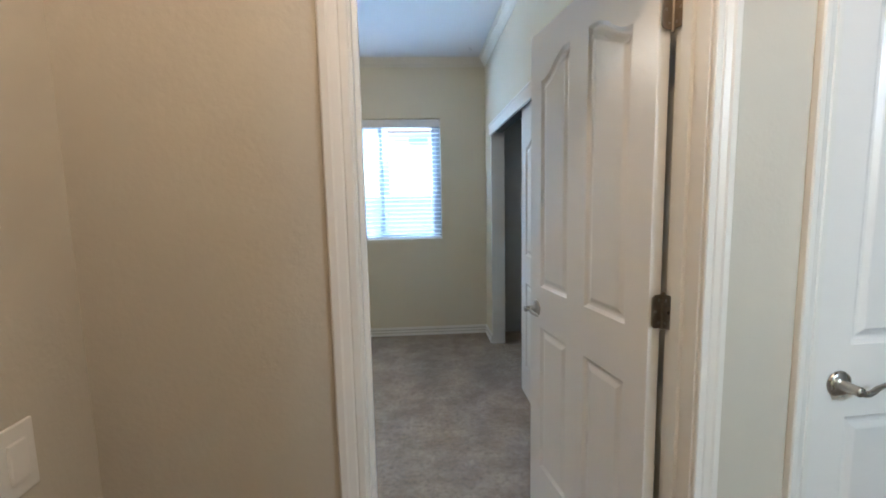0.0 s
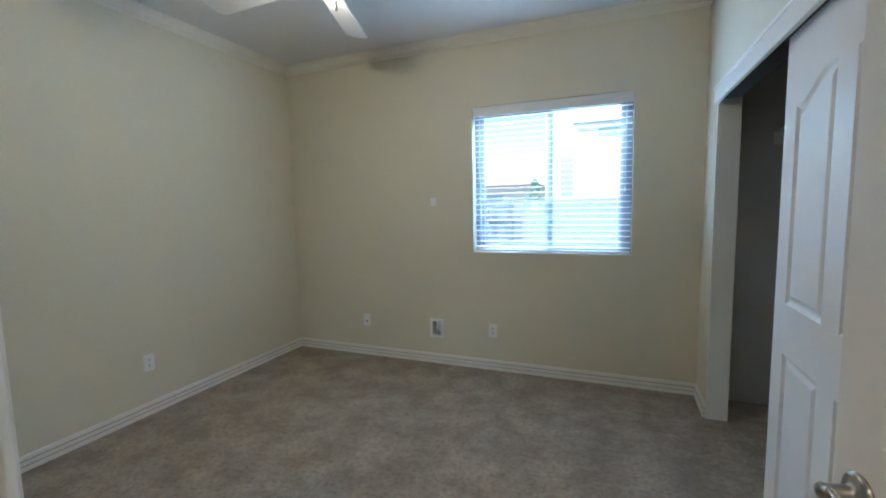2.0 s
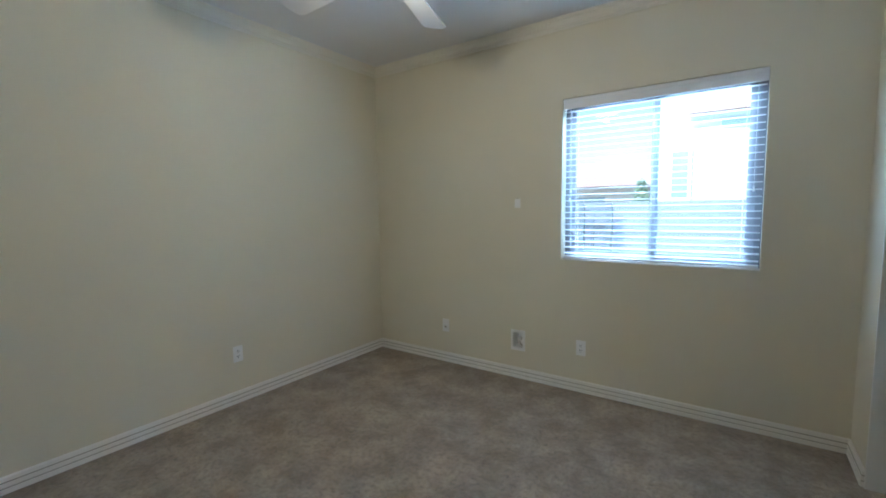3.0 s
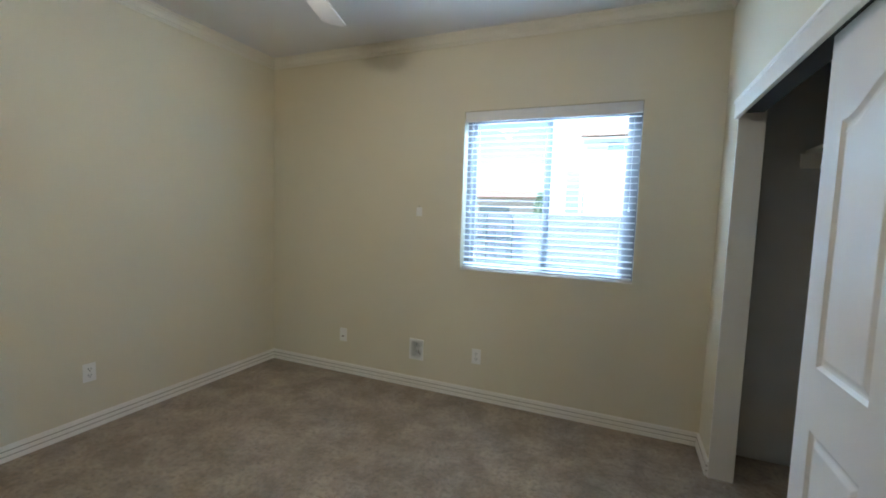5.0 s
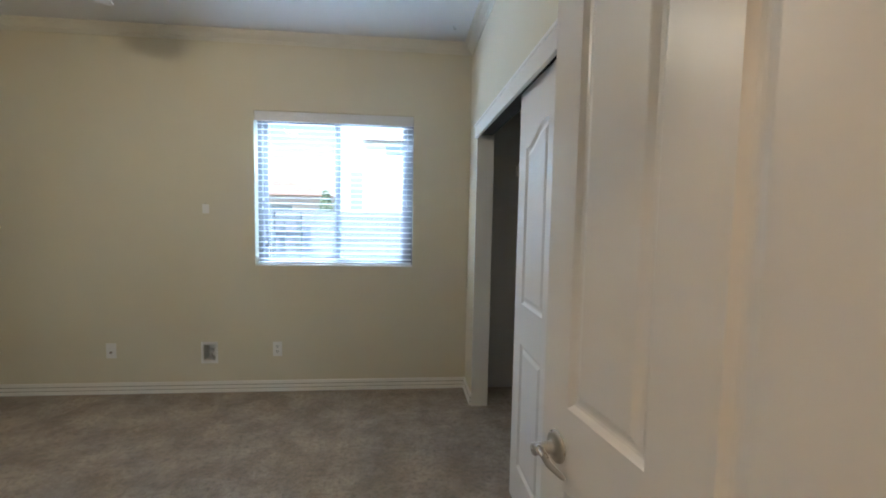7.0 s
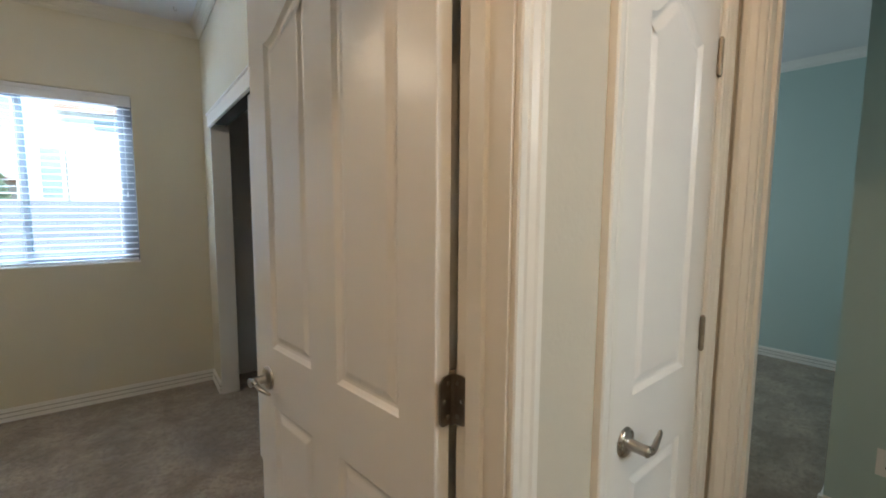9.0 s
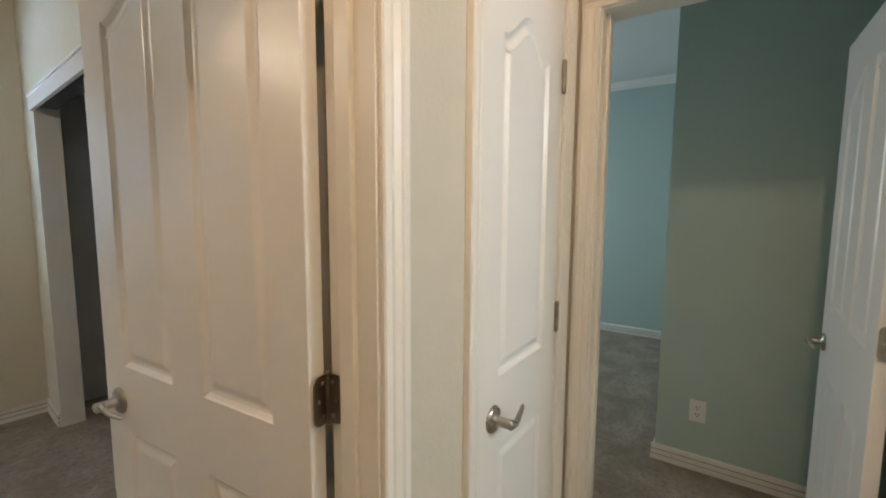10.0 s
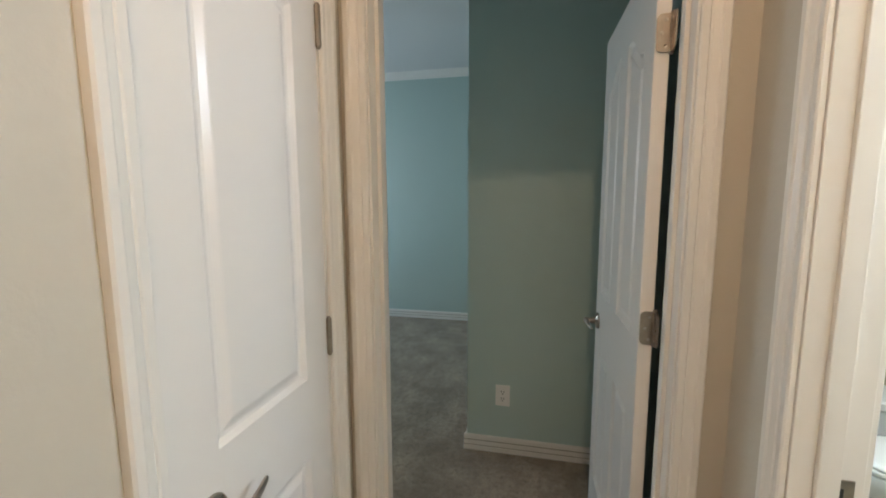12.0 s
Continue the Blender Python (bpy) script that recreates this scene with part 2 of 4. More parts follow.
def door_frame(name, x0, x1, top, d0, d1, stop, label, m, sides=(True, True), headers=(True, True)):
    """Jamb lining and moulded casing of an opening from x0 to x1 in a wall that goes from depth d0 to d1; stop: where the door stop begins."""
    t = thing(name, m, label, "door frame", kind="structure")
    for xa, xb in ((x0 - 0.018, x0), (x1, x1 + 0.018)):
        bm = bmesh.new()
        box(bm, xa, xb, d0 + 0.001, d1 - 0.001, 0, top + 0.018, bevel=0.0015)
        part("jamb", bm, TRIM, t)
    part("head_jamb", boxes((x0, x1, d0 + 0.001, d1 - 0.001, top, top + 0.018)), TRIM, t)
    if stop is not None:
        for xa, xb in ((x0, x0 + 0.011), (x1 - 0.011, x1)):
            bm = bmesh.new()
            box(bm, xa, xb, stop, stop + 0.035, 0, top, bevel=0.002)
            part("door_stop", bm, TRIM, t)
    for d, s, on in ((d0, -1, headers[0]), (d1, 1, headers[1])):
        if not on:
            continue
        for x, sx, side in ((x0 - 0.005, -1, 0), (x1 + 0.005, 1, 1)):
            if s == -1 and not sides[side]:
                continue
            bm = bmesh.new()
            extrude_profile(bm, CASING_PROFILE, (x, d, 0), (x, d, top + 0.005), (0, s, 0), (sx, 0, 0))
            part("casing", bm, TRIM, t)
        bm = bmesh.new()
        extrude_profile(bm, CASING_PROFILE, (x0 - 0.063, d, top + 0.005), (x1 + 0.063, d, top + 0.005), (0, s, 0), (0, 0, 1))
        part("head_casing", bm, TRIM, t)
    return t


def inset_loop(loop, d):
    """The closed loop (x, z) moved inwards by d; counter-clockwise."""
    out, n = [], len(loop)
    for i in range(n):
        p, c, q = Vector(loop[i - 1]), Vector(loop[i]), Vector(loop[(i + 1) % n])
        e1, e2 = (c - p).normalized(), (q - c).normalized()
        n1, n2 = Vector((-e1.y, e1.x)), Vector((-e2.y, e2.x))
        k = (n1 + n2)
        k = k / max(0.3, k.dot(n1))
        out.append(tuple(c + d * k))
    return out


def panel_loops(w, stile, mull, bot, lock0, lock1, side_top, arch_top):
    """Outlines of four panels: two plain below, two with a top that sweeps up to the middle."""
    pw = (w - 2 * stile - mull) / 2
    loops = []
    for xa, rising in ((stile, True), (stile + pw + mull, False)):
        xb = xa + pw
        loops.append([(xa, bot), (xb, bot), (xb, lock0), (xa, lock0)])
        n = 14
        curve = []
        for k in range(n + 1):
            f = k / n
            g = f if rising else 1 - f
            s = 0.5 - 0.5 * math.cos(math.pi * min(1, max(0, (g - 0.05) / 0.8)))
            curve.append((xa + f * pw, side_top + (arch_top - side_top) * s))
        loops.append([(xa, lock1), (xb, lock1)] + curve[::-1])
    return loops


def panel_door(t, w, h, thick, stile, mull, z0=0.008, heights=(0.235, 0.80, 1.03, 1.795, 1.872)):
    """Moulded door leaf: x along its width, y through it, with four panels a side."""
    bot, lock0, lock1, side_top, arch_top = heights
    loops = panel_loops(w, stile, mull, bot, lock0, lock1, side_top, arch_top)
    bm = bmesh.new()
    pw = (w - 2 * stile - mull) / 2

    def quad(y, x0, x1, za, zb):
        bm.faces.new([bm.verts.new((x, y, z)) for x, z in ((x0, za), (x1, za), (x1, zb), (x0, zb))])

    for y in (0.0, thick):
        for x0, x1 in ((0.002, stile), (stile + pw, stile + pw + mull), (w - stile, w - 0.002)):
            quad(y, x0, x1, z0, h)
        for i, xa in enumerate((stile, stile + pw + mull)):
            quad(y, xa, xa + pw, z0, bot)
            quad(y, xa, xa + pw, lock0, lock1)
            upper = loops[2 * i + 1][2:]
            ring = [(xa, h), (xa + pw, h)] + upper
            bm.faces.new([bm.verts.new((x, y, z)) for x, z in ring])
    for x0, xe in ((0.002, 0.0), (w - 0.002, w)):
        for ya, yb, xa, xb in ((0, 0.002, x0, xe), (0.002, thick - 0.002, xe, xe), (thick - 0.002, thick, xe, x0)):
            bm.faces.new([bm.verts.new(p) for p in ((xa, ya, z0), (xb, yb, z0), (xb, yb, h), (xa, ya, h))])
    for z in (z0, h):
        bm.faces.new([bm.verts.new(p) for p in ((0, 0, z), (w, 0, z), (w, thick, z), (0, thick, z))])
    bmesh.ops.remove_doubles(bm, verts=bm.verts[:], dist=0.0004)
    leaf = part("leaf", bm, DOORPAINT, t)
    for y, s in ((0.0, 1), (thick, -1)):
        for loop in loops:
            bm = bmesh.new()
            rings = []
            for d, dep in ((0, 0), (0.004, 0.0035), (0.011, 0.0085), (0.017, 0.0095), (0.023, 0.0085), (0.036, 0.003), (0.040, 0.0022)):
                rings.append([bm.verts.new((x, y + s * dep, z)) for x, z in inset_loop(loop, d)])
            for a, b in zip(rings, rings[1:]):
                for k in range(len(a)):
                    bm.faces.new((a[k], a[(k + 1) % len(a)], b[(k + 1) % len(a)], b[k]))
            bm.faces.new(rings[-1])
            part("panel", bm, DOORPAINT, t)
    return leaf


def hinge(t, z, m, mat=OLDNICKEL):
    """Butt hinge: m has x along the first leaf, y along the second, origin at the barrel."""
    bm = bmesh.new()
    for k in range(5):
        lathe(bm, [(0.0068, z - 0.045 + 0.018 * k + 0.0006), (0.0068, z - 0.045 + 0.018 * (k + 1) - 0.0006)], m, 12)
    lathe(bm, [(0.004, z - 0.05), (0.0055, z - 0.047), (0.0055, z + 0.047), (0.004, z + 0.05)], m, 10)
    b = part("hinge", bm, mat, t, "worn satin metal butt hinge")
    for ax in (0, 1):
        bm = bmesh.new()
        n, r, L = 6, 0.014, 0.036
        out = [(0, -0.0445), (L - r, -0.0445)] + [(L - r + r * math.sin(a), -0.0445 + r - r * math.cos(a)) for a in [math.pi / 2 * k / n for k in range(1, n + 1)]]
        out += [(x, -q) for x, q in out[::-1]]
        for dep in (0.0, 0.0028):
            vs = [bm.verts.new(m @ Vector((x, dep, z + q) if ax == 0 else (dep, x, z + q))) for x, q in out]
            bm.faces.new(vs)
        bm.verts.ensure_lookup_table()
        k = len(out)
        for i in range(k):
            bm.faces.new((bm.verts[i], bm.verts[(i + 1) % k], bm.verts[k + (i + 1) % k], bm.verts[k + i]))
        leafp = part("hinge_leaf", bm, mat, b)
        bm = bmesh.new()
        for x, q in ((0.014, -0.03), (0.024, 0.0), (0.014, 0.03)):
            c = Vector((x, 0.0028, z + q)) if ax == 0 else Vector((0.0028, x, z + q))
            rot = Matrix.Rotation(radians(-90), 4, "X") if ax == 0 else Matrix.Rotation(radians(90), 4, "Y")
            lathe(bm, [(0.0042, 0), (0.0038, 0.0012), (0.001, 0.0006)], m @ Matrix.Translation(c) @ rot, 10)
        part("screws", bm, NICKEL, b)


def lever(t, m, sign=1.0, label="satin nickel door lever"):
    """Round rose and wave lever: local z points out of the door, x along it."""
    bm = bmesh.new()
    lathe(bm, [(0.0335, 0), (0.0335, 0.003), (0.031, 0.007), (0.024, 0.010), (0.0145, 0.012), (0.0125, 0.016), (0.0120, 0.044), (0.0130, 0.052), (0.010, 0.056)], m)
    part("rose", bm, NICKEL, t, label, True)
    bm = bmesh.new()
    pts, rad = [], []
    for k in range(15):
        f = k / 14
        pts.append(m @ Vector((sign * (-0.006 + 0.100 * f), 0.002 - 0.010 * math.sin(math.pi * min(1, f * 1.7)) + 0.007 * f ** 3, 0.047 + 0.006 * math.sin(math.pi * f) - 0.010 * f)))
        rad.append(0.0095 * (1 - 0.5 * f) if k < 14 else 0.003)
    tube(bm, pts, rad, 12)
    part("lever", bm, NICKEL, t, "curved satin nickel lever", True)
    bm = bmesh.new()
    lathe(bm, [(0.003, 0.052), (0.003, 0.0585), (0.001, 0.059)], m, 10)
    part("lock_button", bm, NICKEL, t, "", True)


# ---- shell ----
TOP, WX, EX, NY = 2.745, -2.545, 0.985, 4.575
bm = boxes((-2.66, 5.75, -4.2, NY + 0.12, -0.12, 0.0))
setting("floor", bm, CARPET, "grey-beige cut pile carpet with brushed patches", "carpet")
bm = boxes((-2.67, 5.75, -4.2, NY + 0.15, TOP, TOP + 0.1))
setting("ceiling", bm, CEILING, "smooth white painted ceiling", "ceiling")

# bedroom
X0, X1, Z0, Z1 = -0.677, 0.537, 0.997, 2.184
BOX_X, BOX_Z, BOX_D = -1.027, 0.315, 0.085
bm = boxes((WX - 0.2, BOX_X - 0.046, NY, NY + 0.15, 0, TOP), (BOX_X + 0.046, X0, NY, NY + 0.15, 0, TOP), (BOX_X - 0.046, BOX_X + 0.046, NY, NY + 0.15, 0, BOX_Z - 0.066), (BOX_X - 0.046, BOX_X + 0.046, NY, NY + 0.15, BOX_Z + 0.066, TOP), (BOX_X - 0.046, BOX_X + 0.046, NY + BOX_D, NY + 0.15, BOX_Z - 0.066, BOX_Z + 0.066), (X1, 1.9, NY, NY + 0.15, 0, TOP), (X0, X1, NY, NY + 0.15, 0, Z0), (X0, X1, NY, NY + 0.15, Z1, TOP))
setting("wall_north", bm, CREAM, "cream painted wall with the window opening", "wall")
setting("wall_west", boxes((WX - 0.12, WX, 0.6, NY, 0, TOP)), CREAM, "cream painted bedroom wall", "wall")
CY0, CY1, CZ = 2.23, 4.22, 2.01
bm = boxes((EX, EX + 0.115, CY1, NY, 0, TOP), (EX, EX + 0.115, 1.3, CY0, 0, TOP), (EX, EX + 0.115, CY0, CY1, CZ, TOP))
setting("wall_closet", bm, CREAM, "cream painted wall round the closet opening", "wall")
bm = boxes((1.72, 1.84, 1.3, NY, 0, TOP), (EX + 0.115, 1.72, 1.42, 1.54, 0, TOP))
setting("wall_closet_inside", bm, CLOSETPAINT, "plain white painted closet wall", "wall")
setting("wall_closet_end", boxes((EX + 0.115, 1.72, NY - 0.016, NY - 0.002, 0, TOP)), CLOSETPAINT, "plain white painted closet end wall", "wall")
baseboard((WX, NY), (EX, NY), (0, -1))
baseboard((WX, 1.0), (WX, NY), (1, 0))
baseboard((EX, NY), (EX, CY1 + 0.005), (-1, 0))
crown((WX, NY), (EX, NY), (0, -1), TOP)
crown((WX, 1.0), (WX, NY), (1, 0), TOP)
crown((EX, NY), (EX, 1.3), (-1, 0), TOP)

# closet opening: white lining and flat fascia
t = thing("closet_frame", pose(0, 0, 0), "white painted closet lining with a flat fascia board", "closet frame", kind="structure")
bm = bmesh.new()
box(bm, EX - 0.004, EX + 0.118, CY1 - 0.012, CY1 + 0.001, 0, CZ, bevel=0.002)
part("jamb", bm, TRIM, t)
bm = bmesh.new()
box(bm, EX - 0.004, EX + 0.118, CY0 - 0.001, CY0 + 0.012, 0, CZ, bevel=0.002)
part("jamb", bm, TRIM, t)
bm = bmesh.new()
box(bm, EX - 0.020, EX, CY0 - 0.05, CY1 + 0.012, CZ - 0.045, CZ + 0.045, bevel=0.003)
part("fascia", bm, TRIM, t)
bm = bmesh.new()
box(bm, EX - 0.027, EX, CY0 - 0.06, CY1 + 0.018, CZ + 0.034, CZ + 0.050, bevel=0.004)
part("fascia_bead", bm, TRIM, t)
part("door_track", boxes((EX + 0.02, EX + 0.105, CY0 + 0.012, CY1 - 0.012, CZ - 0.022, CZ - 0.001)), DARK, t, "dark metal sliding door track")

# hall, in its own axes
D0, D1 = 0.016, 0.131
bm = boxes((-3.65, -0.783, D0, D1, 0, TOP), (-0.783, 0.022, D0, D1, 2.05, TOP), (0.022, 0.307, D0, D1, 0, TOP), (0.307, 0.823, D0, D1, 2.05, TOP), (0.823, 0.92, D0, D1, 0, TOP), m=HALL)
setting("wall_hall_north", bm, HALLPAINT, "beige textured hall wall with two door openings", "wall")
setting("wall_hall_west", boxes((-1.425, -1.305, -4.0, D0, 0, TOP), m=HALL), HALLPAINT, "beige textured hall wall with a switch", "wall")
bm = boxes((0.92, 1.035, -0.044, 0.131, 0, TOP), (0.92, 1.035, -0.826, -0.044, 2.04, TOP), (0.92, 1.035, -1.045, -0.826, 0, TOP), m=HALL)
setting("wall_hall_end", bm, HALLPAINT, "beige hall end wall with the doorway", "wall")
bm = boxes((0.695, 0.92, -1.045, -0.93, 0, TOP), (-0.098, 0.695, -1.045, -0.93, 2.05, TOP), (-0.32, -0.098, -1.045, -0.93, 0, TOP), (-0.32, -0.20, -4.0, -1.045, 0, TOP), (-1.425, -0.20, -4.12, -4.0, 0, TOP), m=HALL)
setting("wall_hall_south", bm, HALLPAINT, "beige hall wall beside the bathroom doorway", "wall")
baseboard((-1.305, D0), (-0.830, D0), (0, -1), HALL)
baseboard((0.069, D0), (0.260, D0), (0, -1), HALL)
bm = boxes((0.25, 0.88, 0.55, 0.60, 0, TOP), m=HALL)
setting("wall_linen_back", bm, CLOSETPAINT, "plain linen closet back wall", "wall")
frame_bed = door_frame("door_frame_bedroom", -0.765, 0.004, 2.032, D0, D1, 0.062, "white moulded casing and jamb of the bedroom door", HALL, headers=(True, False))
bm = bmesh.new()
extrude_profile(bm, CASING_PROFILE, (-0.770, D1, 0), (-0.770, D1, 2.037), (0, 1, 0), (-1, 0, 0))
part("casing", bm, TRIM, frame_bed)
bm = bmesh.new()
extrude_profile(bm, CASING_PROFILE, (-0.828, D1, 2.037), (0.067, D1, 2.037), (0, 1, 0), (0, 0, 1))
part("head_casing", bm, TRIM, frame_bed)
door_frame("door_frame_linen", 0.325, 0.805, 2.032, D0, D1, 0.055, "white moulded casing and jamb of the linen closet", HALL, headers=(True, False))
END = HALL @ Matrix.Translation((0.92, 0, 0)) @ Matrix.Rotation(radians(-90), 4, "Z")
door_frame("door_frame_blue_room", 0.062, 0.808, 2.02, 0.0, 0.115, 0.045, "white moulded casing and jamb of the blue room doorway", END)
SOUTH = HALL @ Matrix.Translation((0, -0.93, 0)) @ Matrix.Rotation(radians(180), 4, "Z")
door_frame("door_frame_bathroom", -0.677, 0.080, 2.032, 0.0, 0.115, 0.038, "white moulded casing and jamb of the bathroom doorway", SOUTH)

# blue room, in the hall's axes
setting("wall_blue_far", boxes((4.53, 4.65, -0.3, 2.8, 0, TOP), m=HALL), BLUE, "blue-green painted far wall", "wall")
setting("wall_blue_jut", boxes((2.10, 2.25, -1.3, -0.119, 0, TOP), (2.25, 4.53, -0.239, -0.119, 0, TOP), m=HALL), BLUE, "blue-green painted wall corner with an outlet", "wall")
setting("wall_blue_side", boxes((1.0355, 2.10, -1.05, -0.885, 0, TOP), m=HALL), BLUE, "blue-green painted side wall behind the door", "wall")
bm = boxes((1.0, 2.6, 2.6, 2.72, 0, TOP), (3.8, 4.53, 2.6, 2.72, 0, TOP), (2.6, 3.8, 2.6, 2.72, 0, 0.95), (2.6, 3.8, 2.6, 2.72, 2.15, TOP), m=HALL)
setting("wall_blue_north", bm, BLUE, "blue-green painted wall with a window opening", "wall")
setting("wall_blue_west", boxes((0.92, 1.035, 0.131, 2.6, 0, TOP), m=HALL), BLUE, "blue-green painted wall beside the doorway", "wall")
baseboard((4.53, -0.119), (4.53, 2.6), (-1, 0), HALL)
baseboard((2.10, -0.885), (2.10, -0.119 + 0.017), (-1, 0), HALL)
baseboard((2.10 - 0.017, -0.119), (4.53, -0.119), (0, 1), HALL)
crown((4.53, -0.119), (4.53, 2.6), (-1, 0), TOP, HALL, TRIM)

# bathroom
BX1, BY0, TUBX = 4.20, -1.04, 3.44
bm = boxes((0.4, BX1 + 0.12, BY0 - 0.12, BY0, 0, TOP), (BX1, BX1 + 0.12, BY0, 0.9, 0, TOP), (0.3, 0.42, BY0, 0.12, 0, TOP), (3.22, BX1, 0.66, 0.78, 0, TOP))
setting("wall_bath", bm, SURROUND, "pale yellow-beige bathroom wall", "wall")
setting("bath_subfloor", boxes((0.42, BX1, BY0, 0.10, 0.0, 0.004)), GROUT, "grey-brown tile joints of the bathroom floor", "grout")

# ---- bedroom door, open ----
HINGE_Z = (0.30, 1.075, 1.805)
t = thing("bedroom_door", HALL @ Matrix.Translation((-0.006, 0.137, 0)) @ Matrix.Rotation(radians(95.0), 4, "Z"), "white moulded four panel door, swung open into the bedroom", "door")
panel_door(t, 0.75, 2.025, 0.035, 0.098, 0.118, heights=(0.235, 0.85, 1.02, 1.835, 1.908))
for z in (0.30, 1.083, 1.825):
    hinge(t, z, Matrix(((0, 1, 0, -0.004), (1, 0, 0, -0.002), (0, 0, 1, 0), (0, 0, 0, 1))) @ Matrix.Rotation(radians(-5), 4, "Z") @ Matrix(((1, 0, 0, 0), (0, -1, 0, 0), (0, 0, 1, 0), (0, 0, 0, 1))) @ Matrix.Rotation(radians(0), 4, "Z"))
lever(t, Matrix.Translation((0.684, 0.035, 0.925)) @ Matrix.Rotation(radians(-90), 4, "X"), -1.0)
lever(t, Matrix.Translation((0.684, 0.0, 0.925)) @ Matrix.Rotation(radians(90), 4, "X"), -1.0)
part("latch_plate", boxes((0.749, 0.7515, 0.006, 0.029, 0.897, 0.953)), NICKEL, t, "small metal latch plate")

# ---- linen closet door, shut ----
t = thing("linen_closet_door", HALL @ Matrix.Translation((0.328, D0 + 0.002, 0)), "narrow white moulded panel door, shut", "door")
w, h, thick = 0.474, 2.025, 0.035


def narrow_door(t, w, h, thick, stile):
    """Leaf with one arched panel above one plain panel."""
    pw = w - 2 * stile
    n = 20
    curve = []
    for k in range(n + 1):
        f = k / n
        s = 0.5 - 0.5 * math.cos(2 * math.pi * f)
        curve.append((stile + f * pw, 1.815 + 0.075 * s))
    loops = [[(stile, 0.235), (w - stile, 0.235), (w - stile, 0.815), (stile, 0.815)], [(stile, 1.003), (w - stile, 1.003)] + curve[::-1]]
    bm = bmesh.new()
    for x0, x1, za, zb in ((0, stile, 0.008, h), (w - stile, w, 0.008, h), (stile, w - stile, 0.008, 0.235), (stile, w - stile, 0.815, 1.003)):
        bm.faces.new([bm.verts.new((x, 0, z)) for x, z in ((x0, za), (x1, za), (x1, zb), (x0, zb))])
    bm.faces.new([bm.verts.new((x, 0, z)) for x, z in [(stile, h), (w - stile, h)] + loops[1][2:]])
    for x in (0, w):
        bm.faces.new([bm.verts.new(p) for p in ((x, 0, 0.008), (x, thick, 0.008), (x, thick, h), (x, 0, h))])
    for z in (0.008, h):
        bm.faces.new([bm.verts.new(p) for p in ((0, 0, z), (w, 0, z), (w, thick, z), (0, thick, z))])
    bm.faces.new([bm.verts.new(p) for p in ((0, thick, 0.008), (w, thick, 0.008), (w, thick, h), (0, thick, h))])
    bmesh.ops.remove_doubles(bm, verts=bm.verts[:], dist=0.0004)
    part("leaf", bm, DOORPAINT, t)
    for loop in loops:
        bm = bmesh.new()
        rings = []
        for d, dep in ((0, 0), (0.004, 0.0035), (0.011, 0.0085), (0.017, 0.0095), (0.023, 0.0085), (0.036, 0.003), (0.040, 0.0022)):
            rings.append([bm.verts.new((x, dep, z)) for x, z in inset_loop(loop, d)])
        for a, b in zip(rings, rings[1:]):
            for k in range(len(a)):
                bm.faces.new((a[k], a[(k + 1) % len(a)], b[(k + 1) % len(a)], b[k]))
        bm.faces.new(rings[-1])
        part("panel", bm, DOORPAINT, t)


narrow_door(t, w, h, thick, 0.098)
lever(t, Matrix.Translation((0.072, 0.0, 0.905)) @ Matrix.Rotation(radians(90), 4, "X"), 1.0)
for z in HINGE_Z:
    bm = bmesh.new()
    for k in range(5):
        lathe(bm, [(0.0068, z - 0.045 + 0.018 * k + 0.0006), (0.0068, z - 0.045 + 0.018 * (k + 1) - 0.0006)], Matrix.Translation((w + 0.001, -0.006, 0)), 12)
    lathe(bm, [(0.0035, z - 0.05), (0.0055, z - 0.046), (0.0055, z + 0.046), (0.0035, z + 0.05)], Matrix.Translation((w + 0.001, -0.006, 0)), 10)
    part("hinge", bm, OLDNICKEL, t, "worn satin metal hinge barrel")
bm = bmesh.new()
box(bm, -0.004, -0.001, -0.002, 0.02, 0.865, 0.92)
part("latch_plate", bm, NICKEL, t, "small metal latch plate")

# ---- blue room door, open ----
t = thing("blue_room_door", END @ Matrix.Translation((0.788, 0.120, 0)) @ Matrix.Rotation(radians(91.5), 4, "Z"), "white moulded four panel door, swung open into the blue room", "door")
panel_door(t, 0.70, 2.012, 0.035, 0.098, 0.110)
for z in HINGE_Z:
    hinge(t, z, Matrix(((0, 1, 0, -0.004), (1, 0, 0, -0.002), (0, 0, 1, 0), (0, 0, 0, 1))) @ Matrix(((1, 0, 0, 0), (0, -1, 0, 0), (0, 0, 1, 0), (0, 0, 0, 1))))
lever(t, Matrix.Translation((0.634, 0.035, 0.905)) @ Matrix.Rotation(radians(-90), 4, "X"), -1.0)

# ---- sliding closet doors ----
for yl, xf in ((3.20, EX + 0.030), (3.185, EX + 0.070)):
    t = thing("sliding_closet_door", Matrix.Translation((xf, yl, 0.010)) @ Matrix.Rotation(radians(-90), 4, "Z"), "white moulded four panel sliding closet door, pushed aside", "closet door", "sliding closet doors")
    panel_door(t, 0.93, 1.975, 0.032, 0.112, 0.115, 0.0, (0.20, 0.80, 0.99, 1.705, 1.785))
    bm = bmesh.new()
    lathe(bm, [(0.011, 0.0), (0.011, 0.003), (0.008, 0.006), (0.001, 0.007)], Matrix.Translation((0.0, 0.016, 1.05)) @ Matrix.Rotation(radians(-90), 4, "Y"), 16)
    part("edge_pull", bm, OLDNICKEL, t, "small dark metal edge pull", True)

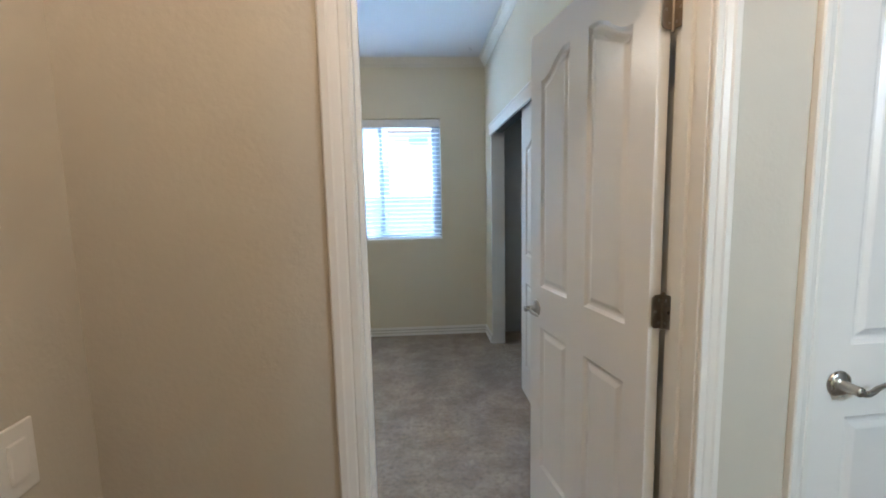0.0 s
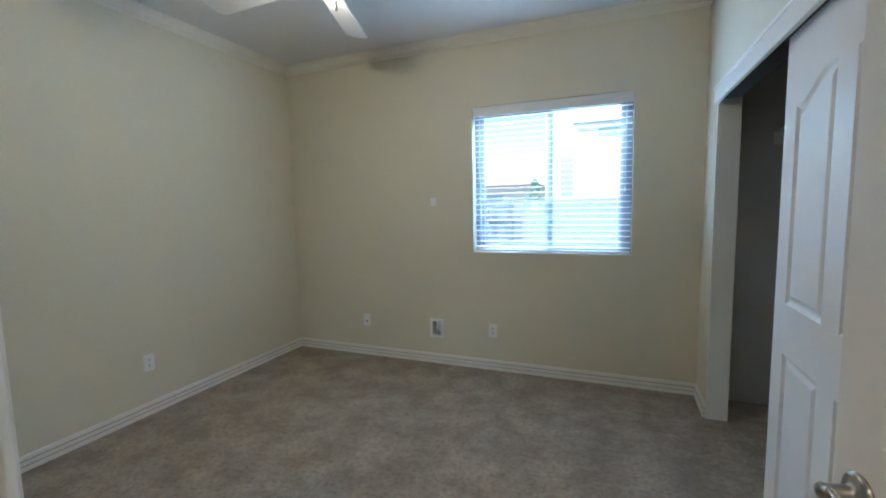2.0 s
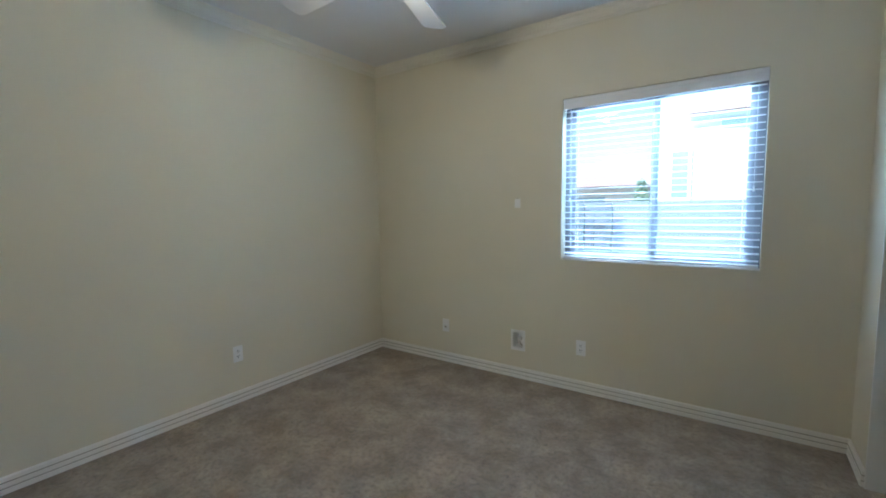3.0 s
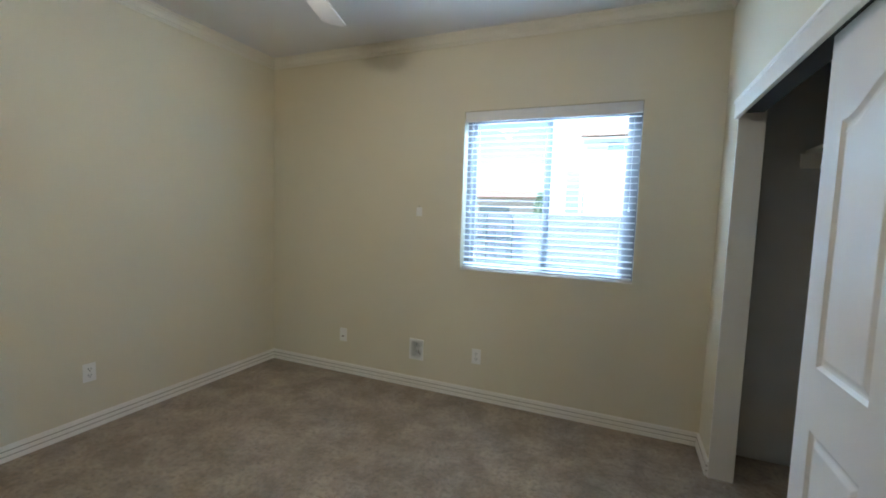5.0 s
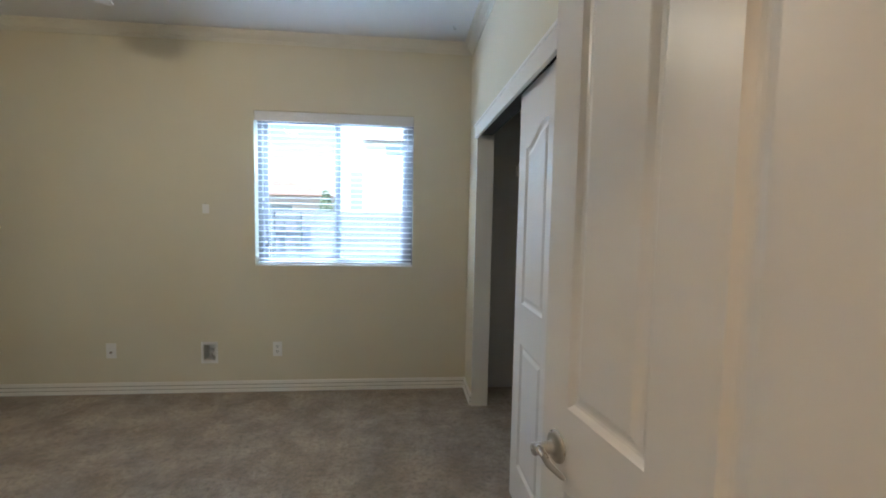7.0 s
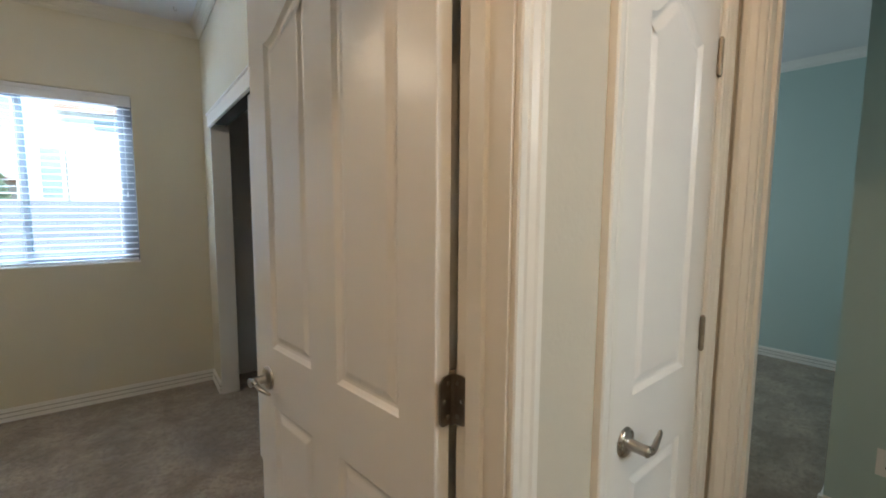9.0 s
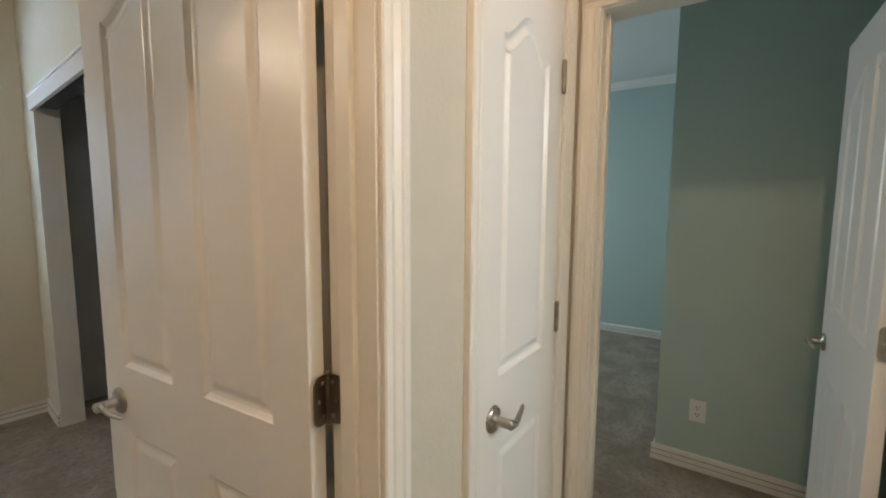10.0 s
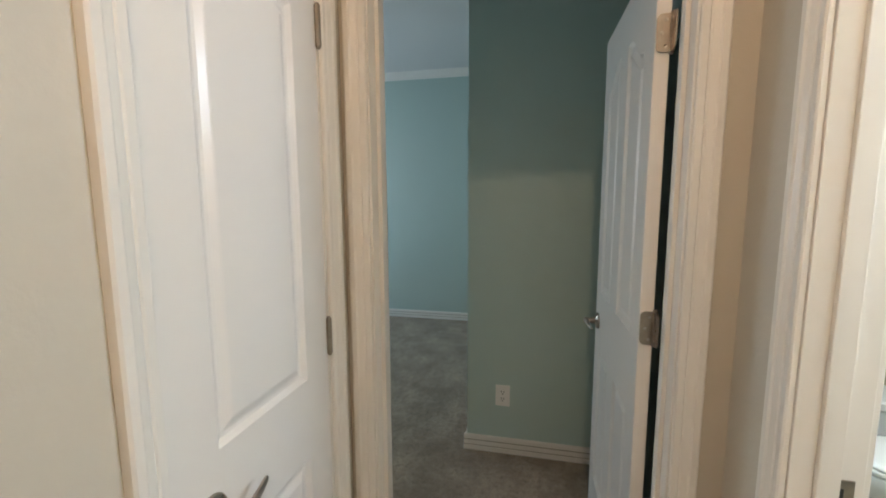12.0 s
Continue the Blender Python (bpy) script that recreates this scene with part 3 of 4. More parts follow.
# ---- window with blind ----
t = thing("window", pose(0, 0, 0), "sliding window with a grey metal frame in a painted reveal", "window", kind="structure")
YF = NY + 0.085
for s in ((X0, X0 + 0.04, Z0, Z1), (X1 - 0.04, X1, Z0, Z1), (X0 + 0.04, X1 - 0.04, Z0, Z0 + 0.04), (X0 + 0.04, X1 - 0.04, Z1 - 0.04, Z1)):
    bm = bmesh.new()
    box(bm, s[0], s[1], YF, YF + 0.05, s[2], s[3], bevel=0.003)
    part("window_frame", bm, FRAMEPAINT, t)
XM = (X0 + X1) / 2 - 0.005
for xa, xb, y in ((X0 + 0.04, XM + 0.03, YF + 0.030), (XM - 0.01, X1 - 0.04, YF + 0.008)):
    for s in ((xa, xa + 0.03, Z0 + 0.04, Z1 - 0.04), (xb - 0.045, xb, Z0 + 0.04, Z1 - 0.04), (xa + 0.03, xb - 0.045, Z0 + 0.04, Z0 + 0.07), (xa + 0.03, xb - 0.045, Z1 - 0.07, Z1 - 0.04)):
        bm = bmesh.new()
        box(bm, s[0], s[1], y, y + 0.018, s[2], s[3], bevel=0.002)
        part("sash", bm, FRAMEPAINT, t)
    p = part("pane", boxes((xa + 0.03, xb - 0.045, y + 0.007, y + 0.011, Z0 + 0.07, Z1 - 0.07)), GLASS, t)
    p.visible_shadow = False
bm = bmesh.new()
box(bm, X0, X1, NY + 0.002, YF, Z0, Z0 + 0.006, bevel=0.002)
part("window_sill", bm, TRIM, t)

t = thing("window_blind", pose(0, 0, 0), "white horizontal slat blind, lowered with open slats", "blind")
bm = bmesh.new()
box(bm, X0 + 0.004, X1 - 0.004, NY + 0.006, NY + 0.02, Z1 - 0.078, Z1 - 0.004, bevel=0.004)
box(bm, X0 + 0.004, X1 - 0.004, NY + 0.001, NY + 0.008, Z1 - 0.030, Z1 - 0.004, bevel=0.002)
part("valance", bm, VINYL, t)
part("head_rail", boxes((X0 + 0.008, X1 - 0.008, NY + 0.021, NY + 0.072, Z1 - 0.055, Z1 - 0.006)), VINYL, t)
NSLAT = 25
zs = [Z0 + 0.052 + (Z1 - 0.09 - Z0 - 0.052) * k / (NSLAT - 1) for k in range(NSLAT)]
me = None
for k, z in enumerate(zs):
    if me is None:
        bm = bmesh.new()
        n = 6
        top = [[bm.verts.new((x, -0.0235 + 0.047 * i / n, 0.0022 * math.sin(math.pi * i / n) + 0.0013)) for i in range(n + 1)] for x in (X0 + 0.008, X1 - 0.008)]
        low = [[bm.verts.new((v.co.x, v.co.y, v.co.z - 0.0026)) for v in row] for row in top]
        for i in range(n):
            bm.faces.new((top[0][i], top[1][i], top[1][i + 1], top[0][i + 1]))
            bm.faces.new((low[0][i + 1], low[1][i + 1], low[1][i], low[0][i]))
        for i in (0, n):
            bm.faces.new((top[0][i], top[1][i], low[1][i], low[0][i]))
        for r in (0, 1):
            bm.faces.new(top[r] + low[r][::-1])
        slat = part("slat", bm, VINYL, t)
        me = slat.data
    else:
        slat = new("slat", me)
        slat.parent = t
    slat.matrix_basis = pose(0, NY + 0.048, z, random.uniform(3, 6), 0, 0)
bm = bmesh.new()
box(bm, X0 + 0.008, X1 - 0.008, NY + 0.026, NY + 0.072, Z0 + 0.012, Z0 + 0.028, bevel=0.003)
part("bottom_rail", bm, VINYL, t)
for x in (X0 + 0.10, XM, X1 - 0.10):
    bm = bmesh.new()
    for y in (NY + 0.022, NY + 0.074):
        tube(bm, [(x, y, Z0 + 0.02), (x, y, Z1 - 0.05)], 0.0009, 5)
    part("ladder_cord", bm, VINYL, t)
for x, z in ((X1 - 0.05, 1.5), (X0 + 0.055, 1.46), (X0 + 0.062, 1.53)):
    bm = bmesh.new()
    tube(bm, [(x, NY + 0.018, z), (x, NY + 0.018, Z1 - 0.08)], 0.001, 5)
    lathe(bm, [(0.002, 0.03), (0.004, 0.025), (0.007, 0.004), (0.005, 0.0)], Matrix.Translation((x, NY + 0.018, z - 0.028)), 12)
    part("pull_cord", bm, PLATE, t, "cord with a small tassel")


# ---- plates on the walls ----
def wall_plate(m, label, kind, w=0.072, h=0.117):
    """m: local x along the wall, z out of it, y up."""
    t = thing("wall_plate" if kind != "outlet" else "electrical_outlet", m, label, "wall plate" if kind != "outlet" else "outlet")
    bm = bmesh.new()
    box(bm, -w / 2, w / 2, -h / 2, h / 2, 0.0, 0.006, bevel=0.003)
    part("cover", bm, PLATE, t)
    if kind == "outlet":
        for y in (-0.0195, 0.0195):
            bm = bmesh.new()
            lathe(bm, [(0.0165, 0.005), (0.0165, 0.0075), (0.001, 0.0076)], Matrix.Translation((0, y, 0)) @ Matrix.Diagonal((1, 0.85, 1, 1)), 20)
            r = part("receptacle", bm, PLATE, t)
            part("slots", boxes((-0.0085, -0.0052, y - 0.002, y + 0.009, 0.0074, 0.0079), (0.0052, 0.0085, y - 0.001, y + 0.009, 0.0074, 0.0079), (-0.003, 0.003, y - 0.011, y - 0.006, 0.0074, 0.0079)), DARK, t)
    elif kind == "rocker":
        bm = bmesh.new()
        box(bm, -0.0165, 0.0165, -0.033, 0.033, 0.004, 0.011, bevel=0.003)
        part("rocker", bm, PLATE, t)
    elif kind == "jack":
        bm = bmesh.new()
        lathe(bm, [(0.009, 0.005), (0.009, 0.009), (0.0055, 0.0095), (0.0055, 0.018), (0.003, 0.019)], Matrix.Translation((0, -0.012, 0)), 12)
        part("jack", bm, OLDNICKEL, t, "small threaded metal jack")
    elif kind == "blank":
        bm = bmesh.new()
        for y in (0.042,):
            lathe(bm, [(0.004, 0.005), (0.004, 0.0075), (0.001, 0.008)], Matrix.Translation((0, y, 0)), 10)
        part("screw", bm, NICKEL, t)
    return t




def on_north(x, z):
    return Matrix.Translation((x, NY, z)) @ Matrix.Rotation(radians(90), 4, "X")


wall_plate(on_north(-1.745, 0.335), "small cream jack plate on the cream wall", "jack")
wall_plate(on_north(-0.515, 0.338), "cream double electrical outlet on the window wall", "outlet")
wall_plate(on_north(-1.035, 1.43), "small cream blank plate beside the window", "blank", 0.05, 0.07)
wall_plate(Matrix.Translation((WX, 3.05, 0.36)) @ Matrix.Rotation(radians(90), 4, "Z") @ Matrix.Rotation(radians(90), 4, "X"), "cream double electrical outlet on the bare side wall", "outlet")
wall_plate(HALL @ Matrix.Translation((2.10, -0.315, 0.33)) @ Matrix.Rotation(radians(-90), 4, "Z") @ Matrix.Rotation(radians(90), 4, "X"), "white double electrical outlet on the blue-green wall", "outlet", 0.078, 0.12)
wall_plate(HALL @ Matrix.Translation((-1.305, -0.165, 0.985)) @ Matrix.Rotation(radians(90), 4, "Z") @ Matrix.Rotation(radians(90), 4, "X"), "cream rocker light switch on the hall wall", "rocker", 0.074, 0.117)

t = thing("recessed_outlet_box", on_north(BOX_X, BOX_Z), "white recessed media outlet box with a plug inside", "outlet box")
bm = bmesh.new()
for f in ((-0.062, -0.042, -0.085, 0.085), (0.042, 0.062, -0.085, 0.085), (-0.042, 0.042, 0.062, 0.085), (-0.042, 0.042, -0.085, -0.062)):
    box(bm, *f, 0.0, 0.010, bevel=0.002)
part("frame", bm, PLATE, t)
part("liner", boxes((-0.045, -0.042, -0.065, 0.065, -0.080, -0.001), (0.042, 0.045, -0.065, 0.065, -0.080, -0.001), (-0.042, 0.042, 0.062, 0.065, -0.080, -0.001), (-0.042, 0.042, -0.065, -0.062, -0.080, -0.001)), PLATE, t)
part("back", boxes((-0.045, 0.045, -0.065, 0.065, -0.084, -0.0805)), CLOSETPAINT, t, "plain grey back of the box")
bm = bmesh.new()
box(bm, -0.030, 0.010, -0.045, 0.035, -0.080, -0.070, bevel=0.003)
part("receptacle", bm, PLATE, t)
bm = bmesh.new()
box(bm, -0.024, 0.006, -0.018, 0.010, -0.070, -0.040, bevel=0.005)
part("plug", bm, PLATE, t, "white moulded plug")
bm = bmesh.new()
tube(bm, [(-0.009, -0.016, -0.055), (-0.006, -0.035, -0.050), (0.012, -0.052, -0.040), (0.030, -0.058, -0.045)], 0.0032, 8)
part("cord", bm, OLDNICKEL, t, "thin dark cord", True)

# ---- ceiling fan ----
t = thing("ceiling_fan", Matrix.Translation(FAN), "white five blade ceiling fan with a lit glass lamp", "ceiling fan")
bm = bmesh.new()
lathe(bm, [(0.065, TOP), (0.065, TOP - 0.02), (0.03, TOP - 0.05), (0.014, TOP - 0.055), (0.014, 2.55)], Matrix.Identity(4))
part("canopy", bm, FANWHITE, t, "", True)
bm = bmesh.new()
lathe(bm, [(0.03, 2.565), (0.09, 2.55), (0.115, 2.525), (0.115, 2.46), (0.10, 2.445), (0.085, 2.437)], Matrix.Identity(4))
part("motor_housing", bm, FANWHITE, t, "", True)
bm = bmesh.new()
lathe(bm, [(0.085, 2.436), (0.115, 2.43), (0.12, 2.42), (0.10, 2.40), (0.055, 2.390), (0.005, 2.388)], Matrix.Identity(4))
g = part("lamp_glass", bm, SHADE, t, "glowing frosted glass bowl", True)
g.visible_shadow = True
for k in range(5):
    r = Matrix.Rotation(radians(108 + 72 * k), 4, "Z") @ Matrix.Translation((0, 0, 2.438)) @ Matrix.Rotation(radians(11), 4, "X")
    bm = bmesh.new()
    out = [(0.17, -0.055), (0.645, -0.070), (0.668, -0.060), (0.680, -0.03), (0.680, 0.03), (0.668, 0.060), (0.645, 0.070), (0.17, 0.055)]
    lo = [bm.verts.new(r @ Vector((x, y, -0.003))) for x, y in out]
    hi = [bm.verts.new(r @ Vector((x, y, 0.003))) for x, y in out]
    bm.faces.new(lo[::-1])
    bm.faces.new(hi)
    for i in range(len(out)):
        bm.faces.new((lo[i], lo[(i + 1) % len(out)], hi[(i + 1) % len(out)], hi[i]))
    b = part("blade", bm, FANWHITE, t)
    bm = bmesh.new()
    box(bm, 0.09, 0.22, -0.018, 0.018, -0.008, -0.0035, m=r, bevel=0.002)
    part("blade_bracket", bm, FANWHITE, b)
for x, y in ((0.118, -0.045),):
    bm = bmesh.new()
    tube(bm, [(x * 0.8, y * 0.8, 2.45), (x, y, 2.44), (x, y, 2.28)], 0.0022, 6)
    lathe(bm, [(0.003, 0.03), (0.007, 0.018), (0.006, 0.004), (0.002, 0)], Matrix.Translation((x, y, 2.255)), 10)
    part("pull_chain", bm, PLATE, t, "thin pull chain with a bead")

t = thing("ceiling_hook", Matrix.Translation((0.80, 4.25, TOP)), "small metal screw hook in the ceiling", "hook")
bm = bmesh.new()
tube(bm, [(0, 0, 0), (0, 0, -0.018), (0.008, 0, -0.026), (0.016, 0, -0.02), (0.016, 0, -0.012)], 0.0022, 8)
part("hook_wire", bm, NICKEL, t, "", True)

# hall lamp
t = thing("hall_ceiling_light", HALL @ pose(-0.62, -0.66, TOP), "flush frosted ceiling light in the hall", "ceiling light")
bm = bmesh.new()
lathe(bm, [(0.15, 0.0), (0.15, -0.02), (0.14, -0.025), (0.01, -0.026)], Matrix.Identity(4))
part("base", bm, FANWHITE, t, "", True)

# ---- closet rail and shelf ----
t = thing("closet_shelf", pose(0, 0, 0), "white closet shelf above a metal hanging rail", "closet shelf")
part("shelf_board", boxes((1.38, 1.72, 1.54, NY - 0.016, 1.82, 1.84)), TRIM, t)
bm = bmesh.new()
tube(bm, [(1.46, 1.54, 1.75), (1.46, NY - 0.016, 1.75)], 0.016, 14)
part("hanging_rail", bm, NICKEL, t, "", True)
bm = bmesh.new()
box(bm, 1.36, 1.72, NY - 0.036, NY - 0.016, 1.74, 1.82)
part("shelf_cleat", bm, TRIM, t)

# ---- bathroom things ----
t = thing("bathtub", Matrix.Translation((TUBX, BY0, 0)), "white glossy alcove bathtub with a panelled front", "bathtub")
L, Wd, RH = 1.68, BX1 - TUBX, 0.365
bm = bmesh.new()


def rrect(x0, x1, y0, y1, z, r, n=5):
    pts = []
    for cx, cy, a0 in ((x1 - r, y1 - r, 0), (x0 + r, y1 - r, 90), (x0 + r, y0 + r, 180), (x1 - r, y0 + r, 270)):
        for k in range(n + 1):
            a = radians(a0 + 90 * k / n)
            pts.append((cx + r * math.cos(a), cy + r * math.sin(a), z))
    return pts


rings = [rrect(0.025, Wd, 0, L, 0.0, 0.01), rrect(0.012, Wd, 0, L, 0.05, 0.01), rrect(0.012, Wd, 0, L, RH - 0.06, 0.01), rrect(0.0, Wd, 0, L, RH - 0.045, 0.012), rrect(0.0, Wd, 0, L, RH - 0.01, 0.015), rrect(0.012, Wd - 0.01, 0.01, L - 0.01, RH, 0.02), rrect(0.085, Wd - 0.07, 0.10, L - 0.08, RH, 0.10), rrect(0.095, Wd - 0.08, 0.11, L - 0.09, RH - 0.015, 0.10), rrect(0.16, Wd - 0.15, 0.16, L - 0.28, 0.06, 0.12)]
vr = [[bm.verts.new(p) for p in r] for r in rings]
for a, b in zip(vr, vr[1:]):
    for k in range(len(a)):
        bm.faces.new((a[k], a[(k + 1) % len(a)], b[(k + 1) % len(a)], b[k]))
bm.faces.new(vr[-1])
part("tub_shell", bm, PORCELAIN, t, "", False)
bm = bmesh.new()
lathe(bm, [(0.036, 0), (0.036, 0.006), (0.03, 0.010), (0.005, 0.012)], Matrix.Translation((Wd / 2, 0.128, RH - 0.075)) @ Matrix.Rotation(radians(-80), 4, "X"))
part("overflow_cover", bm, NICKEL, t, "round metal overflow cover", True)

t = thing("shower_surround", pose(0, 0, 0), "beige panel shower surround with corner shelves", "shower surround")
bm = bmesh.new()
box(bm, BX1 - 0.012, BX1 - 0.001, BY0 + 0.012, 0.65, RH, 2.10, bevel=0.002)
part("back_panel", bm, SURROUND, t)
bm = bmesh.new()
box(bm, TUBX - 0.02, BX1 - 0.012, BY0 + 0.001, BY0 + 0.012, RH, 2.10, bevel=0.002)
part("end_panel", bm, SURROUND, t)
bm = bmesh.new()
box(bm, BX1 - 0.024, BX1 - 0.001, BY0 + 0.012, 0.65, 2.085, 2.120, bevel=0.003)
box(bm, TUBX - 0.03, BX1 - 0.024, BY0 + 0.001, BY0 + 0.024, 2.085, 2.120, bevel=0.003)
part("top_trim", bm, PORCELAIN, t)
for z in (0.905, 1.365):
    bm = bmesh.new()
    n = 10
    lo, hi = [], []
    c = Vector((BX1 - 0.012, BY0 + 0.012, z))
    out = [(0, 0)] + [(-0.23 * math.cos(radians(90 * k / n)), 0.23 * math.sin(radians(90 * k / n))) for k in range(n + 1)]
    lo = [bm.verts.new(c + Vector((x, y, 0))) for x, y in out]
    hi = [bm.verts.new(c + Vector((x, y, 0.022))) for x, y in out]
    bm.faces.new(lo[::-1])
    bm.faces.new(hi)
    for i in range(len(out)):
        bm.faces.new((lo[i], lo[(i + 1) % len(out)], hi[(i + 1) % len(out)], hi[i]))
    part("corner_shelf", bm, PORCELAIN, t, "white rounded corner shelf")
bm = bmesh.new()
S = 0.023
for i in range(6):
    for k in range(22):
        z = 1.39 + i * 0.026
        y = BY0 + 0.016 + k * 0.026
        box(bm, BX1 - 0.017, BX1 - 0.012, y, y + S, z, z + S)
        x = BX1 - 0.016 - k * 0.026
        box(bm, x - S, x, BY0 + 0.012, BY0 + 0.017, z, z + S)
tagged(part("mosaic_band", bm, MOSAIC, t, "band of small dark glass tiles"), kind="stuff")

PX, PY = 3.70, BY0 + 0.012
t = thing("shower_fittings", pose(0, 0, 0), "satin nickel shower set with hand shower and hose", "shower")
bm = bmesh.new()
tube(bm, [(PX, PY, 2.06), (PX, PY + 0.06, 2.08), (PX, PY + 0.13, 2.05), (PX, PY + 0.17, 2.00)], 0.011, 10)
part("shower_arm", bm, NICKEL, t, "", True)
bm = bmesh.new()
lathe(bm, [(0.014, 0.06), (0.02, 0.045), (0.07, 0.02), (0.078, 0.0), (0.068, -0.004), (0.002, -0.005)], Matrix.Translation((PX, PY + 0.20, 1.945)) @ Matrix.Rotation(radians(-25), 4, "X"))
part("shower_head", bm, NICKEL, t, "", True)
bm = bmesh.new()
tube(bm, [(PX - 0.02, PY + 0.09, 1.97), (PX - 0.03, PY + 0.09, 1.75), (PX - 0.02, PY + 0.07, 1.47)], 0.010, 10)
part("slide_bar", bm, NICKEL, t, "", True)
bm = bmesh.new()
box(bm, PX - 0.10, PX + 0.06, PY + 0.03, PY + 0.10, 1.44, 1.475, bevel=0.010)
tube(bm, [(PX - 0.02, PY, 1.46), (PX - 0.02, PY + 0.06, 1.46)], 0.014, 10)
part("diverter", bm, NICKEL, t, "", True)
bm = bmesh.new()
lathe(bm, [(0.016, 0.05), (0.07, 0.018), (0.082, 0.0), (0.07, -0.006), (0.002, -0.007)], Matrix.Translation((PX - 0.01, PY + 0.15, 1.60)) @ Matrix.Rotation(radians(-30), 4, "X"))
tube(bm, [(PX - 0.01, PY + 0.13, 1.63), (PX - 0.03, PY + 0.09, 1.52), (PX - 0.03, PY + 0.08, 1.45)], 0.012, 10)
part("hand_shower", bm, NICKEL, t, "", True)
bm = bmesh.new()
hose = []
for k in range(33):
    f = k / 32
    hose.append((PX + 0.05 * math.cos(2.6 * f) - 0.16 * math.sin(math.pi * f) ** 2 + 0.06 * f, PY + 0.085 + 0.02 * math.sin(math.pi * f), 1.44 - 0.86 * f ** 0.85 + (0.10 * max(0, f - 0.85) / 0.15)))
tube(bm, hose, 0.0085, 9)
part("hose", bm, NICKEL, t, "flexible metal hose", True)
bm = bmesh.new()
lathe(bm, [(0.088, 0), (0.086, 0.008), (0.06, 0.016), (0.03, 0.02), (0.028, 0.05), (0.02, 0.056)], Matrix.Translation((PX, PY, 0.66)) @ Matrix.Rotation(radians(-90), 4, "X"))
part("valve_plate", bm, NICKEL, t, "", True)
bm = bmesh.new()
tube(bm, [(PX, PY + 0.045, 0.66), (PX - 0.05, PY + 0.065, 0.655), (PX - 0.085, PY + 0.075, 0.61)], [0.016, 0.012, 0.007], 10)
part("valve_lever", bm, NICKEL, t, "", True)
bm = bmesh.new()
tube(bm, [(PX, PY, 0.51), (PX, PY + 0.09, 0.51), (PX, PY + 0.135, 0.505), (PX, PY + 0.15, 0.49)], [0.028, 0.026, 0.024, 0.018], 14)
part("tub_spout", bm, NICKEL, t, "", True)

t = thing("toilet", Matrix.Translation((2.81, BY0 + 0.004, 0)) @ Matrix.Diagonal((0.95, 0.88, 0.96, 1)), "white porcelain toilet with a closed lid", "toilet")


def oval(cy, rx, ry, z, n=28, back=None):
    out = []
    for k in range(n):
        a = 2 * math.pi * k / n
        y = cy + ry * math.sin(a)
        out.append((rx * math.cos(a), max(y, back) if back is not None else y, z))
    return out


def loft(name, rings, mat, parent, label=""):
    bm = bmesh.new()
    vr = [[bm.verts.new(p) for p in r] for r in rings]
    for a, b in zip(vr, vr[1:]):
        for k in range(len(a)):
            bm.faces.new((a[k], a[(k + 1) % len(a)], b[(k + 1) % len(a)], b[k]))
    bm.faces.new(vr[0][::-1])
    bm.faces.new(vr[-1])
    return part(name, bm, mat, parent, label, True)


loft("bowl", [oval(0.36, 0.11, 0.20, 0.0), oval(0.36, 0.10, 0.19, 0.03), oval(0.37, 0.095, 0.17, 0.12), oval(0.41, 0.13, 0.21, 0.22), oval(0.44, 0.175, 0.245, 0.32), oval(0.445, 0.185, 0.255, 0.37), oval(0.445, 0.18, 0.25, 0.385)], PORCELAIN, t)
loft("seat", [oval(0.445, 0.185, 0.255, 0.387), oval(0.445, 0.19, 0.26, 0.392), oval(0.445, 0.19, 0.26, 0.400), oval(0.445, 0.185, 0.255, 0.404)], PORCELAIN, t)
loft("lid", [oval(0.44, 0.185, 0.255, 0.406), oval(0.44, 0.19, 0.26, 0.412), oval(0.44, 0.188, 0.258, 0.420), oval(0.44, 0.16, 0.23, 0.428), oval(0.44, 0.05, 0.07, 0.431)], PORCELAIN, t)
bm = bmesh.new()
box(bm, -0.22, 0.22, 0.0, 0.17, 0.37, 0.72, bevel=0.02)
part("tank", bm, PORCELAIN, t)
bm = bmesh.new()
box(bm, -0.23, 0.23, -0.002, 0.18, 0.722, 0.755, bevel=0.01)
part("tank_lid", bm, PORCELAIN, t)
bm = bmesh.new()
tube(bm, [(-0.15, 0.175, 0.66), (-0.15, 0.195, 0.66), (-0.09, 0.20, 0.655)], 0.007, 8)
part("flush_handle", bm, NICKEL, t, "", True)

t = thing("bath_mat", pose(2.30, -0.32, 0.008, 0, 0, 4), "dark grey pile bath mat on the tiles", "bath mat")
bm = bmesh.new()
n = 28
vs = [[bm.verts.new((-0.36 + 0.72 * i / n, -0.25 + 0.5 * j / 20, 0.010 + 0.006 * noise.noise(Vector((i * 0.9, j * 0.9, 3))))) for j in range(21)] for i in range(n + 1)]
for i in range(n):
    for j in range(20):
        bm.faces.new((vs[i][j], vs[i + 1][j], vs[i + 1][j + 1], vs[i][j + 1]))
box(bm, -0.36, 0.36, -0.25, 0.25, 0.0, 0.008)
part("pile", bm, MATCLOTH, t)

